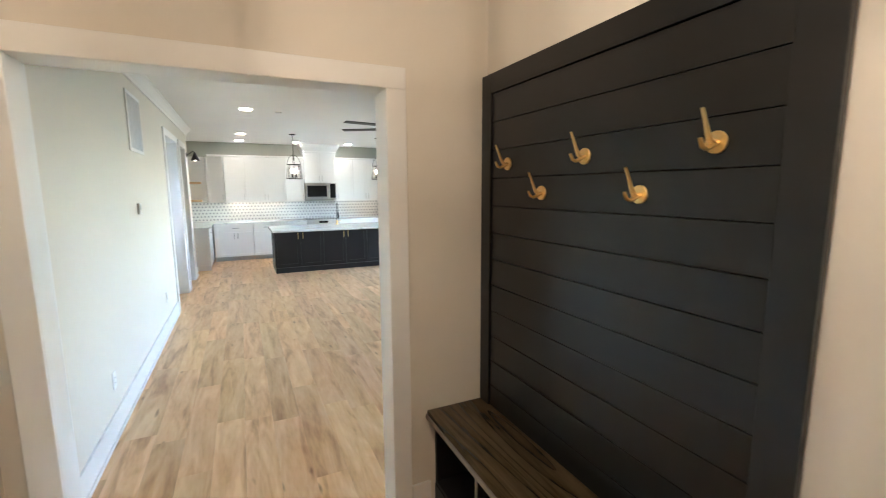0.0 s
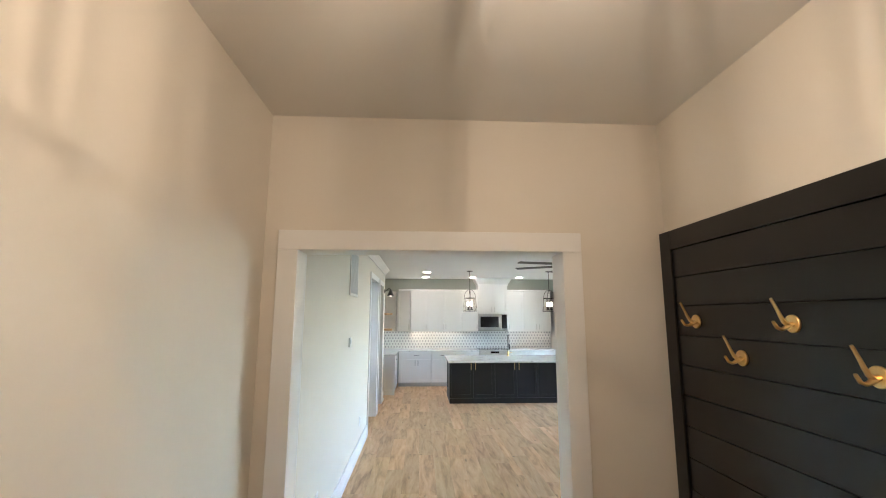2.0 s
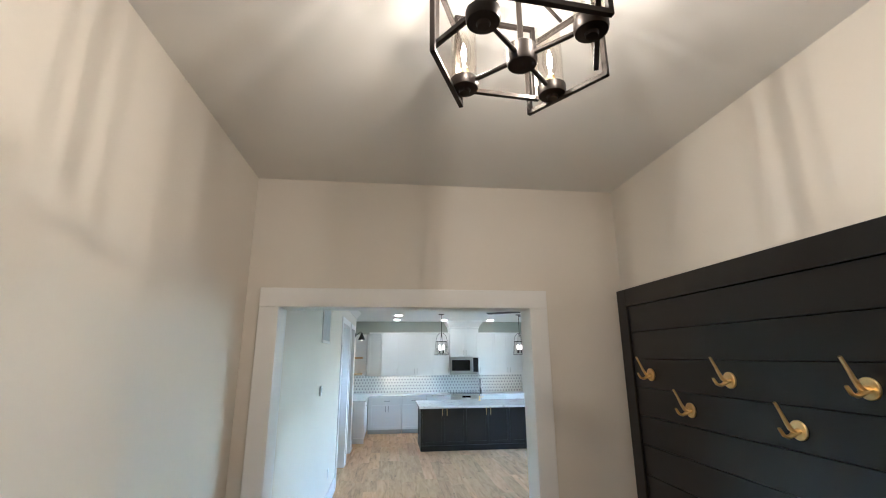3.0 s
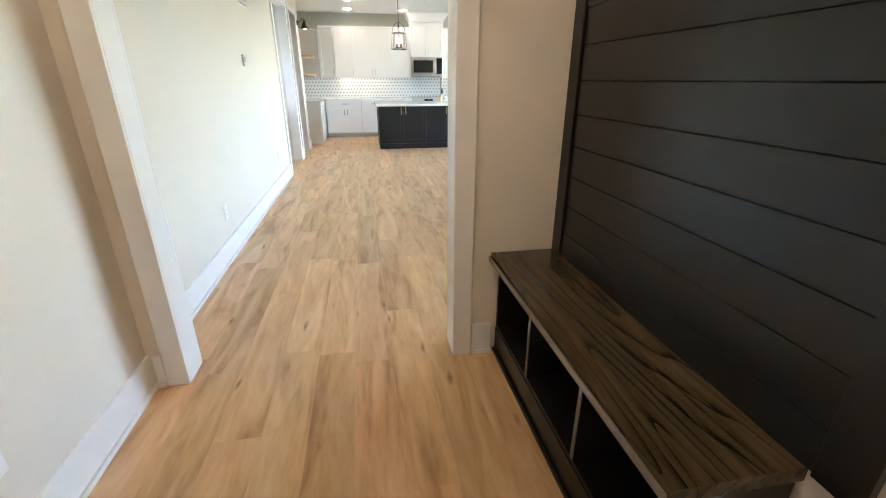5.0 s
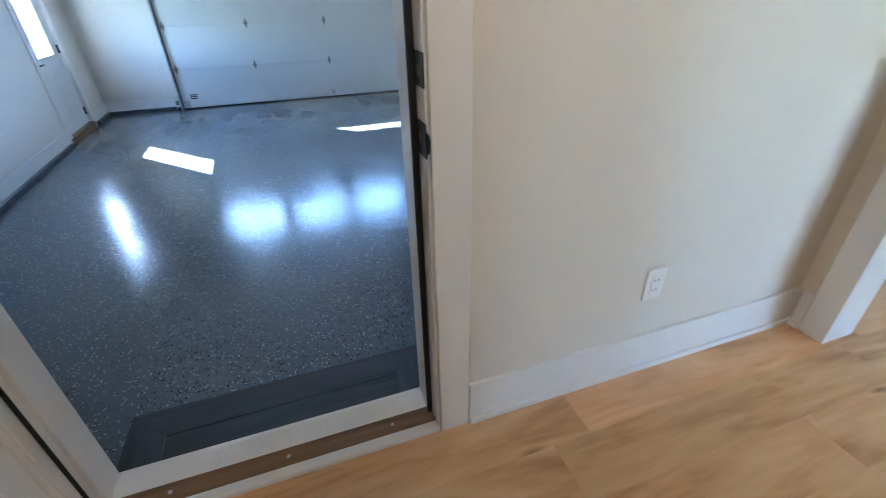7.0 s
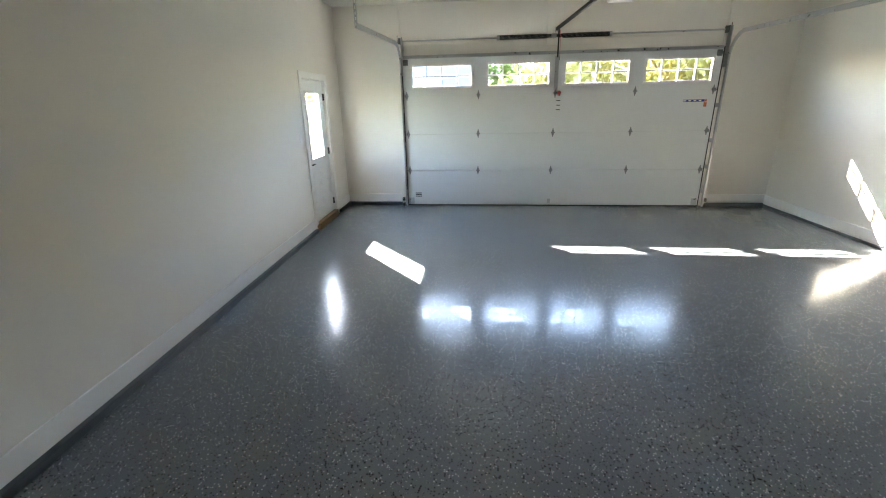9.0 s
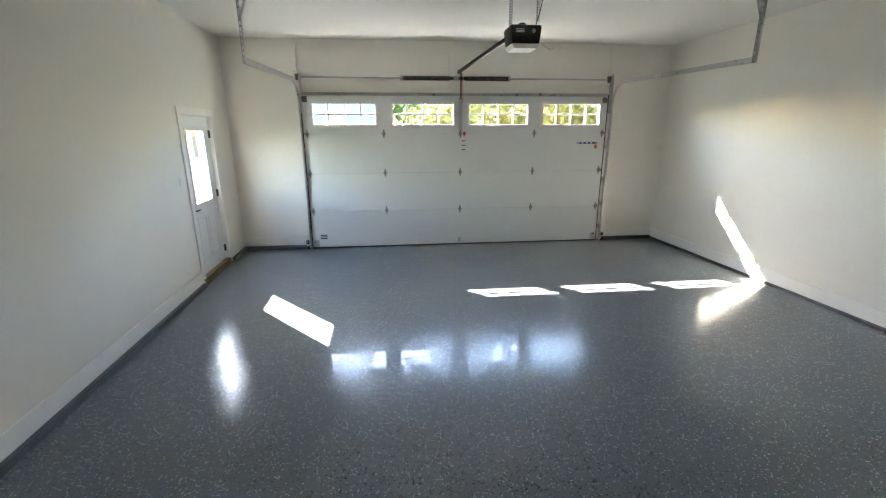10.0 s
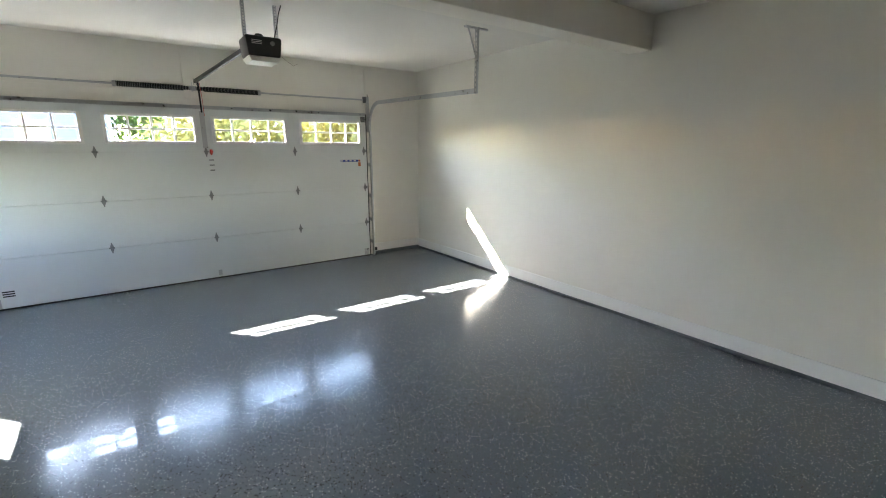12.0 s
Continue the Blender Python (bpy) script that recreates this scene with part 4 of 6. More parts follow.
def outlet(name, label, m, kind_):
    """A wall plate facing +x at the origin."""
    o = thing(name, label, "outlet" if kind_ == "outlet" else "switch", "wall plates")
    part("plate", box(0.0, 0.006, -0.036, 0.036, -0.0575, 0.0575, 0.002), PLASTIC, o)
    if kind_ == "outlet":
        part("insert", box(0.006, 0.009, -0.0165, 0.0165, -0.033, 0.033, 0.001), PLASTIC, o)
        for zz in (-0.018, 0.018):
            part("slot", boxes([(0.009, 0.0094, -0.008, -0.0055, zz - 0.004, zz + 0.004), (0.009, 0.0094, 0.0055, 0.008, zz - 0.004, zz + 0.004)]), INK, o, "dark slots")
    else:
        part("rocker", box(0.006, 0.010, -0.0165, 0.0165, -0.033, 0.033, 0.002), PLASTIC, o)
    o.matrix_basis = m
    return o


outlet("wall_outlet", "white duplex outlet low on the tan wall", pose(MX0 + 0.0005, 1.237, 0.367), "outlet")
outlet("wall_outlet", "white outlet low on the pale wall", pose(LW + 0.0005, 3.56, 0.357), "outlet")
outlet("wall_outlet", "white outlet low on the pale wall", pose(LW + 0.0005, 5.87, 0.39), "outlet")
outlet("light_switch", "white rocker switch beside the garage doorway", pose(MX0 + 0.0005, 0.815, 1.257), "switch")
outlet("light_switch", "second white rocker switch beside the garage doorway", pose(MX0 + 0.0005, 0.889, 1.257), "switch")
outlet("light_switch", "white switch plate on the cream garage wall", pose(-6.16, GY0 + 0.0005 + 0.045 * (-6.16 - GX0), 0.90, 0, 0, 90), "switch")

th_ = thing("thermostat", "small white thermostat on the pale wall", "thermostat", at=(LW, 4.84, 1.4))
part("body", box(LW + 0.0005, LW + 0.018, 4.80, 4.90, 1.395, 1.495, 0.004), PLASTIC, th_)
part("display", box(LW + 0.0181, LW + 0.0188, 4.82, 4.88, 1.43, 1.475), mat("grey_display", (0.35, 0.37, 0.38), 0.3), th_, "grey display")
vent = thing("wall_vent", "white slatted return-air grille high on the wall", "vent", at=(LW, 5.05, 1.95))
VY0, VY1, VZ0, VZ1 = 4.74, 5.31, 1.95, 2.47
part("frame", boxes([(LW + 0.0005, LW + 0.012, VY0, VY0 + 0.03, VZ0, VZ1), (LW + 0.0005, LW + 0.012, VY1 - 0.03, VY1, VZ0, VZ1), (LW + 0.0005, LW + 0.012, VY0 + 0.03, VY1 - 0.03, VZ0, VZ0 + 0.03), (LW + 0.0005, LW + 0.012, VY0 + 0.03, VY1 - 0.03, VZ1 - 0.03, VZ1)], 0.002), PLASTIC, vent)
# flat dark sheet on the wall stands in for the unlit duct
part("backing", box(LW + 0.0005, LW + 0.002, VY0 + 0.03, VY1 - 0.03, VZ0 + 0.03, VZ1 - 0.03), mat("duct_shade", (0.16, 0.17, 0.18), 0.7), vent, "dark sheet in place of the unlit duct")
ns = 9
pitch = (VY1 - VY0 - 0.06) / ns
for i in range(ns):
    yy = VY0 + 0.03 + (i + 0.5) * pitch
    part("slat", box(LW + 0.0035, LW + 0.0085, yy - pitch * 0.30, yy + pitch * 0.30, VZ0 + 0.03, VZ1 - 0.03, 0.0015), VENT_SHADE, vent)

# chandelier: four candles in clear cylinders within interlocked square-bar frames
CANDLE_WATTS = 0.088
CX, CY = 0.360, 0.562
ch = thing("chandelier", "dark bronze cage chandelier with four glass-shaded candle bulbs", "chandelier", at=(CX, CY, MZ))
HUBZ = 2.337
part("canopy", lathe(bmesh.new(), [(0.065, 0.0), (0.065, -0.012), (0.055, -0.022), (0.012, -0.026)], (CX, CY, MZ), "z", 28), BRONZE, ch, smooth=True)
part("stem", rod(bmesh.new(), (CX, CY, HUBZ + 0.01), (CX, CY, MZ - 0.02), 0.0055), BRONZE, ch)
part("hub", lathe(bmesh.new(), [(0.026, -0.016), (0.028, -0.012), (0.028, 0.020), (0.024, 0.024)], (CX, CY, HUBZ), "z", 28), BRONZE, ch, smooth=True)
for ax, ay in ((-1, 1), (1, 1), (1, -1), (-1, -1)):
    px, py = CX + 0.092 * ax, CY + 0.090 * ay
    arm = part("arm", rod(bmesh.new(), (CX, CY, HUBZ), (px, py, HUBZ), 0.0048), BRONZE, ch)
    part("cup", lathe(bmesh.new(), [(0.010, -0.020), (0.012, -0.014), (0.027, -0.012), (0.029, -0.006), (0.029, 0.008), (0.012, 0.010)], (px, py, HUBZ), "z", 24), BRONZE, ch, smooth=True)
    part("candle_sleeve", rod(bmesh.new(), (px, py, HUBZ + 0.010), (px, py, HUBZ + 0.032), 0.009), BRASS, ch, "small brass socket")
    bl = part("bulb", lathe(bmesh.new(), [(0.006, 0.0), (0.011, 0.014), (0.0155, 0.034), (0.0150, 0.052), (0.009, 0.074), (0.003, 0.090)], (px, py, HUBZ + 0.032), "z", 16), CLEAR, ch, "clear candle bulb", smooth=True)
    bl.visible_shadow = False
    part("filament", lathe(bmesh.new(), [(0.001, 0.014), (0.0042, 0.022), (0.0056, 0.036), (0.0042, 0.050), (0.001, 0.062)], (px, py, HUBZ + 0.034), "z", 10), BULB, bl, "glowing filament", smooth=True).visible_shadow = False
    candle = bpy.data.lights.new("candle_light", "POINT")
    candle.energy, candle.shadow_soft_size, candle.color = CANDLE_WATTS, 0.003, (1.0, 0.76, 0.50)
    new("candle_light", candle).location = (px, py, HUBZ + 0.070)
    bmc = bmesh.new()
    rings = []
    for r in (0.0262, 0.0248):
        rings.append([[bmc.verts.new((px + r * math.cos(2 * math.pi * i / 28), py + r * math.sin(2 * math.pi * i / 28), z)) for i in range(28)] for z in (HUBZ + 0.008, HUBZ + 0.150)])
    for lo, hi in rings:
        for i in range(28):
            bmc.faces.new((lo[i], lo[(i + 1) % 28], hi[(i + 1) % 28], hi[i]))
    for i in range(28):
        bmc.faces.new((rings[0][1][i], rings[0][1][(i + 1) % 28], rings[1][1][(i + 1) % 28], rings[1][1][i]))
    part("glass_cylinder", bmc, CLEAR, ch, "clear glass cylinder", smooth=True).visible_shadow = False
for i in range(6):
    # rectangular loops on the six sides, alternately raised and lowered, each running past the corner
    a0, a1 = math.radians(60 * i + 5), math.radians(60 * i + 65)
    R = 0.158
    p0 = Vector((CX + R * math.cos(a0), CY + R * math.sin(a0), 0))
    p1 = Vector((CX + R * math.cos(a1), CY + R * math.sin(a1), 0))
    d = (p1 - p0).normalized()
    n = Vector((d.y, -d.x, 0))
    p0, p1 = p0 - d * 0.010 + n * (-0.004 if i % 2 else 0.006), p1 + d * 0.010 + n * (-0.004 if i % 2 else 0.006)
    lo, hi = (HUBZ + 0.012, HUBZ + 0.190) if i % 2 else (HUBZ - 0.014, HUBZ + 0.150)
    bmf = bmesh.new()
    q = [p0 + Vector((0, 0, lo)), p1 + Vector((0, 0, lo)), p1 + Vector((0, 0, hi)), p0 + Vector((0, 0, hi))]
    for k in range(4):
        e = (q[(k + 1) % 4] - q[k]).normalized() * 0.0045
        bar(bmf, q[k] - e, q[(k + 1) % 4] + e * (1 if k % 2 else 1), 0.009, 0.009, up=(0, 0, 1) if k % 2 == 0 else n)
    part("cage_frame", bmf, BRONZE, ch)
for i in range(3):
    a = math.radians(120 * i + 38)
    part("cage_rod", rod(bmesh.new(), (CX, CY, HUBZ + 0.19), (CX + 0.165 * math.cos(a), CY + 0.165 * math.sin(a), HUBZ + 0.185), 0.004), BRONZE, ch)

# ---------------------------------------------------------------- garage: overhead door
od = thing("overhead_door", "white steel sectional garage door with four divided windows", "garage door", at=(-8.05, 1.02, GZ0))
DXI, DXO = -8.02, -8.066
SEC = 0.6096
ZB = GZ0 + 0.012
WINS = [(-1.275, -0.285), (-0.055, 0.935), (1.150, 2.140), (2.360, 3.350)]
WZ0, WZ1 = 1.53, 1.875
part("bottom_seal", box(DXO, DXI - 0.004, GD0, GD1, GZ0 + 0.001, ZB + 0.010, 0.003), RUBBER, od, "black rubber bottom seal")
for i in range(3):
    part("section", boxes([(DXO, DXI, GD0, GD1, ZB + (0.012 if i == 0 else 0.0) + i * SEC, ZB + (i + 1) * SEC - 0.005), (DXO + 0.012, DXI - 0.026, GD0, GD1, ZB + (i + 1) * SEC - 0.005, ZB + (i + 1) * SEC - 0.0005)]), GDOOR, od)
z0, z1 = ZB + 3 * SEC, ZB + 4 * SEC - 0.012
part("section", wall_boxes("x", DXO, DXI, GD0, GD1, z0, z1, [(a, b, WZ0, WZ1) for a, b in WINS]), GDOOR, od)
# black strips in place of the shade in the gap at each jamb
for y in (GD0 - 0.014, GD1 + 0.002):
    part("side_gap_shade", box(DXO + 0.004, DXI + 0.006, y, y + 0.012, GZ0 + 0.01, z1, 0.002), RUBBER, od, "black strip standing for the shaded gap beside the door")
for a, b in WINS:
    fr = part("window_frame", boxes([(DXI - 0.008, DXI + 0.012, a - 0.018, a + 0.022, WZ0 - 0.018, WZ1 + 0.018), (DXI - 0.008, DXI + 0.012, b - 0.022, b + 0.018, WZ0 - 0.018, WZ1 + 0.018),
                                     (DXI - 0.008, DXI + 0.012, a + 0.022, b - 0.022, WZ0 - 0.018, WZ0 + 0.020), (DXI - 0.008, DXI + 0.012, a + 0.022, b - 0.022, WZ1 - 0.020, WZ1 + 0.018)], 0.004), PLASTIC, od, "white moulded window frame")
    part("pane", box(DXI - 0.028, DXI - 0.024, a + 0.002, b - 0.002, WZ0 + 0.002, WZ1 - 0.002), PANE, fr)
    for j in range(1, 4):
        y = a + (b - a) * j / 4
        part("muntin", box(DXI - 0.018, DXI + 0.004, y - 0.012, y + 0.012, WZ0 + 0.020, WZ1 - 0.020, 0.003), PLASTIC, fr)
    zc = (WZ0 + WZ1) / 2
    part("muntin", box(DXI - 0.017, DXI + 0.003, a + 0.022, b - 0.022, zc - 0.012, zc + 0.012, 0.003), PLASTIC, fr)


def hinge_mesh(y, z, end=False):
    bm = bmesh.new()
    w = 0.020
    outline = [(-w, -0.005), (-w * 0.9, -0.025), (-0.008, -0.052), (-0.006, -0.070), (0.006, -0.070), (0.008, -0.052), (w * 0.9, -0.025), (w, -0.005)]
    for s in (1, -1):
        lo = [bm.verts.new((DXI + 0.0008, y + a, z + s * c)) for a, c in outline]
        hi = [bm.verts.new((DXI + 0.004, y + a, z + s * c)) for a, c in outline]
        bm.faces.new(lo)
        bm.faces.new(hi)
        for i in range(len(lo)):
            bm.faces.new((lo[i], lo[(i + 1) % len(lo)], hi[(i + 1) % len(lo)], hi[i]))
    rod(bm, (DXI + 0.010, y - 0.030, z), (DXI + 0.010, y + 0.030, z), 0.009, 10)
    for s in (-0.040, 0.040):
        rod(bm, (DXI + 0.003, y, z + s), (DXI + 0.009, y, z + s), 0.006, 6)
    if end:
        cuboid(bm, DXI + 0.003, DXI + 0.040, y - 0.022, y - 0.019, z - 0.022, z + 0.022)
        cuboid(bm, DXI + 0.003, DXI + 0.040, y + 0.019, y + 0.022, z - 0.022, z + 0.022)
    return bm


for r in range(1, 4):
    for y, e in ((GD0 + 0.05, True), (-0.19, False), (1.03, False), (2.25, False), (GD1 - 0.05, True)):
        part("hinge", hinge_mesh(y, ZB + r * SEC, e), HINGE, od, "galvanised door hinge")
part("strut", boxes([(DXI + 0.001, DXI + 0.040, GD0 + 0.02, GD1 - 0.02, z1 - 0.016, z1 - 0.001), (DXI + 0.001, DXI + 0.004, GD0 + 0.02, GD1 - 0.02, z1 - 0.030, z1 + 0.014), (DXI + 0.037, DXI + 0.040, GD0 + 0.02, GD1 - 0.02, z1 - 0.030, z1 + 0.014)], 0.001), STEEL, od, "galvanised top strut")
part("operator_bracket", box(DXI + 0.001, DXI + 0.005, 1.00, 1.06, z0 + 0.05, z1 - 0.06, 0.001), STEEL, od)
for y in (GD0 + 0.05, GD1 - 0.05):
    part("top_bracket", boxes([(DXI + 0.001, DXI + 0.05, y - 0.03, y + 0.03, z1 - 0.10, z1 - 0.07), (DXI + 0.001, DXI + 0.004, y - 0.04, y + 0.04, z1 - 0.13, z1 - 0.04)], 0.001), DARKSTEEL, od)
part("lift_handle", boxes([(DXI + 0.001, DXI + 0.022, 1.000, 1.050, GZ0 + 0.06, GZ0 + 0.066), (DXI + 0.001, DXI + 0.004, 1.000, 1.050, GZ0 + 0.05, GZ0 + 0.13), (DXI + 0.018, DXI + 0.022, 1.005, 1.045, GZ0 + 0.066, GZ0 + 0.11)], 0.002), STEEL, od)
for y in (GD0 + 0.06, GD1 - 0.06):
    part("bottom_bracket", boxes([(DXI + 0.001, DXI + 0.005, y - 0.045, y + 0.045, ZB + 0.015, ZB + 0.13), (DXI + 0.005, DXI + 0.045, y - 0.02, y - 0.016, ZB + 0.03, ZB + 0.08)], 0.001), STEEL, od)
part("label", boxes([(DXI + 0.0008, DXI + 0.0014, GD0 + 0.13, GD0 + 0.24, 0.02 + k * 0.028 - 0.29, 0.036 + k * 0.028 - 0.29) for k in range(3)]), INK, od, "printed warning label")
part("label", boxes([(DXI + 0.0008, DXI + 0.0014, 1.055, 1.115, 1.15 + k * 0.07, 1.162 + k * 0.07) for k in range(3)]), INK, od, "printed label lines")
part("label", box(DXI + 0.0008, DXI + 0.0014, 2.985, 3.30, 1.235, 1.268), BLUE, od, "blue strip label")
part("label", boxes([(DXI + 0.0015, DXI + 0.002, 2.99 + 0.075 * k, 3.03 + 0.075 * k, 1.243, 1.26) for k in range(4)]), PLASTIC, od, "white print on the strip")
part("label", boxes([(DXI + 0.0008, DXI + 0.0016, 3.302, 3.335, 1.235, 1.268), (DXI + 0.0008, DXI + 0.0016, 3.295, 3.34, 1.16, 1.225)]), ORANGE, od, "orange tag")
part("release_tag", lathe(bmesh.new(), [(0.016, 0.0), (0.022, -0.03), (0.008, -0.075)], (DXI + 0.03, 1.09, ZB + 3 * SEC + 0.03), "z", 12), RED, od, "red pull tag")

# exterior stop moulding round the door opening
structure("trim_overhead_door", boxes([(GX0 - 0.12, DXO - 0.004, GD0 + 0.02, GD0 + 0.05, GZ0, GDH - 0.03), (GX0 - 0.12, DXO - 0.004, GD1 - 0.05, GD1 - 0.02, GZ0, GDH - 0.03), (GX0 - 0.12, DXO - 0.004, GD0 + 0.05, GD1 - 0.05, GDH - 0.053, GDH - 0.03)]), TRIM, "white door stop moulding", "trim")
structure("header_board", boxes([(GX0, GX0 + 0.02, GD0 - 0.06, GD1 + 0.06, GDH - 0.03, GDH + 0.10), (GX0, GX0 + 0.030, GD0 - 0.09, GD0 - 0.03, GDH + 0.10, 2.735), (GX0, GX0 + 0.030, GD1 + 0.03, GD1 + 0.09, GDH + 0.10, 2.73), (GX0, GX0 + 0.030, 0.86, 1.10, GDH + 0.10, 2.73), (GX0, GX0 + 0.014, GD0 - 0.03, 0.86, 2.19, 2.205), (GX0, GX0 + 0.014, 1.10, GD1 + 0.03, 2.19, 2.205)], 0.002), GWALL, "painted mounting boards above the door", "trim")


def track(nm, y, sgn, xe, ceil_bracket):
    """Vertical and horizontal steel track on one side of the overhead door, with its wall brackets and hanger."""
    t = thing(nm, "galvanised overhead door track with a perforated hanger", "door track", "door tracks", at=(-7.97, y, GZ0))
    zt, r = 2.175, 0.34
    pts = [(-7.985, y, GZ0 + 0.01), (-7.985, y, zt - r)]
    for i in range(1, 9):
        a = math.pi / 2 * i / 8
        pts.append((-7.985 + r * (1 - math.cos(a)), y, zt - r + r * math.sin(a)))
    pts.append((xe, y, zt - 0.06))
    bm = bmesh.new()
    prof = [(-0.028, 0.0), (-0.028, 0.012), (-0.025, 0.012), (-0.025, 0.003), (0.025, 0.003), (0.025, 0.020), (0.028, 0.020), (0.028, 0.0)]
    rings = []
    for i, p in enumerate(pts):
        d = (Vector(pts[min(i + 1, len(pts) - 1)]) - Vector(pts[max(i - 1, 0)])).normalized()
        nrm = Vector((d.z, 0, -d.x))
        rings.append([bm.verts.new(Vector(p) + nrm * a + Vector((0, -sgn * c, 0))) for a, c in prof])
    for p, q in zip(rings, rings[1:]):
        for k in range(len(prof)):
            bm.faces.new((p[k], p[(k + 1) % len(prof)], q[(k + 1) % len(prof)], q[k]))
    bm.faces.new(rings[0])
    bm.faces.new(rings[-1])
    part("rail", bm, STEEL, t)
    # flag angle and jamb brackets
    part("flag_bracket", box(GX0 + 0.001, -7.95, y + sgn * 0.012, y + sgn * 0.016, 1.72, 2.28, 0.001), STEEL, t)
    for zz in (-0.20, 0.20, 0.62, 1.15):
        part("jamb_bracket", boxes([(GX0 + 0.016, -7.99, y + sgn * 0.006, y + sgn * 0.009, zz, zz + 0.06), (GX0 + 0.016, GX0 + 0.020, *sorted((y, y + sgn * 0.05)), zz, zz + 0.06)], 0.0005), STEEL, t)
    # hanger: perforated angle with diagonal brace
    hang = bmesh.new()
    hx = xe + 0.01
    for k in range(13):
        za, zb = zt - 0.09 + k * (GZ1 - zt + 0.09) / 13, zt - 0.09 + (k + 1) * (GZ1 - zt + 0.09) / 13
        mid = (za + zb) / 2
        for s0, s1 in ((-0.016, -0.006), (0.006, 0.016)):
            cuboid(hang, hx, hx + 0.002, y + s0, y + s1, za, zb)
        cuboid(hang, hx, hx + 0.002, y - 0.006, y + 0.006, za, mid - 0.004)
    cuboid(hang, hx, hx + 0.030, y + 0.0155, y + 0.0175, zt - 0.09, GZ1)
    part("hanger", hang, STEEL, t, "perforated steel angle")
    part("brace", bar(bmesh.new(), (hx + 0.004, y - 0.004, zt + 0.30), (hx + 0.004, y + (0.12 if ceil_bracket else -0.12), GZ1 - 0.01), 0.020, 0.003, up=(1, 0, 0)), STEEL, t)
    plate = boxes([(hx - 0.02, hx + 0.014, y - 0.16, y + 0.16, GZ1 - 0.020, GZ1 - 0.0005)], 0.001)
    part("ceiling_plate", plate, STEEL, t, "perforated ceiling plate")
    return t


track("door_track", GD0 - 0.012, 1, -5.62, True)
track("door_track", GD1 + 0.055, -1, -5.17, False)
tb = thing("torsion_shaft", "steel torsion shaft with two black springs above the door", "torsion spring", at=(-8.09, 1.0, 2.245))
part("shaft", rod(bmesh.new(), (-8.09, GD0 - 0.11, 2.245), (-8.09, GD1 + 0.11, 2.245), 0.0127, 12), STEEL, tb)
for a, b in ((0.115, 0.945), (0.985, 1.815)):
    bm = bmesh.new()
    seg, turns = 10, 46
    pts = [(-8.09 + 0.028 * math.cos(2 * math.pi * i / seg), a + (b - a) * i / (seg * turns), 2.245 + 0.028 * math.sin(2 * math.pi * i / seg)) for i in range(seg * turns + 1)]
    tube(bm, pts, 0.0085, seg=5, side=(0, 1, 0.01))
    part("spring", bm, BLACK_METAL, tb, "black coiled torsion spring", smooth=True)
    for e in (a, b):
        part("spring_cone", lathe(bmesh.new(), [(0.024, -0.022), (0.037, -0.018), (0.037, 0.018), (0.024, 0.022)], (-8.09, e, 2.245), "y", 16), STEEL, tb)
part("centre_bracket", boxes([(GX0 + 0.031, -8.085, 0.958, 0.964, 2.20, 2.32), (-8.11, -8.07, 0.950, 0.975, 2.20, 2.29)], 0.002), STEEL, tb)
for y, s in ((GD0 - 0.03, 1), (GD1 + 0.03, -1)):
    part("cable_drum", lathe(bmesh.new(), [(0.030, -0.030), (0.052, -0.028), (0.050, -0.008), (0.054, 0.012), (0.060, 0.022), (0.030, 0.026)], (-8.09, y, 2.245), "y", 20), DARKSTEEL, tb, "cast cable drum")
    part("end_bracket", box(GX0 + 0.031, -8.06, y - s * 0.045, y - s * 0.040, 2.17, 2.33, 0.002), mat("rusty_bracket", (0.10, 0.055, 0.04), 0.6, 0.3, var=0.3, scale=30) if s > 0 else bpy.data.materials["rusty_bracket"], tb)
    part("cable", rod(bmesh.new(), (-8.036, y + s * 0.055, 2.24), (-8.012, y + s * 0.03, ZB + 0.10), 0.0018, 6), STEEL, tb, "thin lift cable")

# photo-eye sensors
for y, lit in ((GD0 - 0.075, True), (GD1 + 0.09, False)):
    se = thing("safety_sensor", "small black safety sensor beside the door track", "sensor", "safety sensors", at=(-7.97, y, GZ0))
    part("bracket", boxes([(GX0 + 0.056, -7.955, y - 0.002, y + 0.001, GZ0 + 0.10, GZ0 + 0.13), (-7.99, -7.955, y - 0.02, y + 0.02, GZ0 + 0.095, GZ0 + 0.099)], 0.0005), DARKSTEEL, se)
    part("body", box(-7.995, -7.945, y - 0.022, y + 0.022, GZ0 + 0.100, GZ0 + 0.155, 0.006), BLACK_PLASTIC, se)
    if lit:
        part("indicator", lathe(bmesh.new(), [(0.005, 0.0), (0.005, 0.003)], (-7.945, y, GZ0 + 0.135), "x", 12), LED_GREEN, se, "lit green indicator")
    part("mount", box(GX0 + 0.056, -7.97, y - 0.018, y + 0.018, GZ0 + 0.001, GZ0 + 0.05, 0.003), BLACK_PLASTIC, se)

# opener with rail and hangers
op = thing("door_opener", "black garage door opener hung from perforated steel straps", "door opener", at=(-5.7, 1.36, GZ1))
OX, OY, OZ = -5.62, 1.35, 2.385
bm = box(OX - 0.30, OX, OY - 0.165, OY + 0.165, OZ - 0.075, OZ + 0.105, 0.022)
for v in bm.verts:
    if v.co.z < OZ - 0.05:
        v.co.y = OY + (v.co.y - OY) * 0.90
part("motor_housing", bm, BLACK_PLASTIC, op, smooth=True)
bm = bmesh.new()
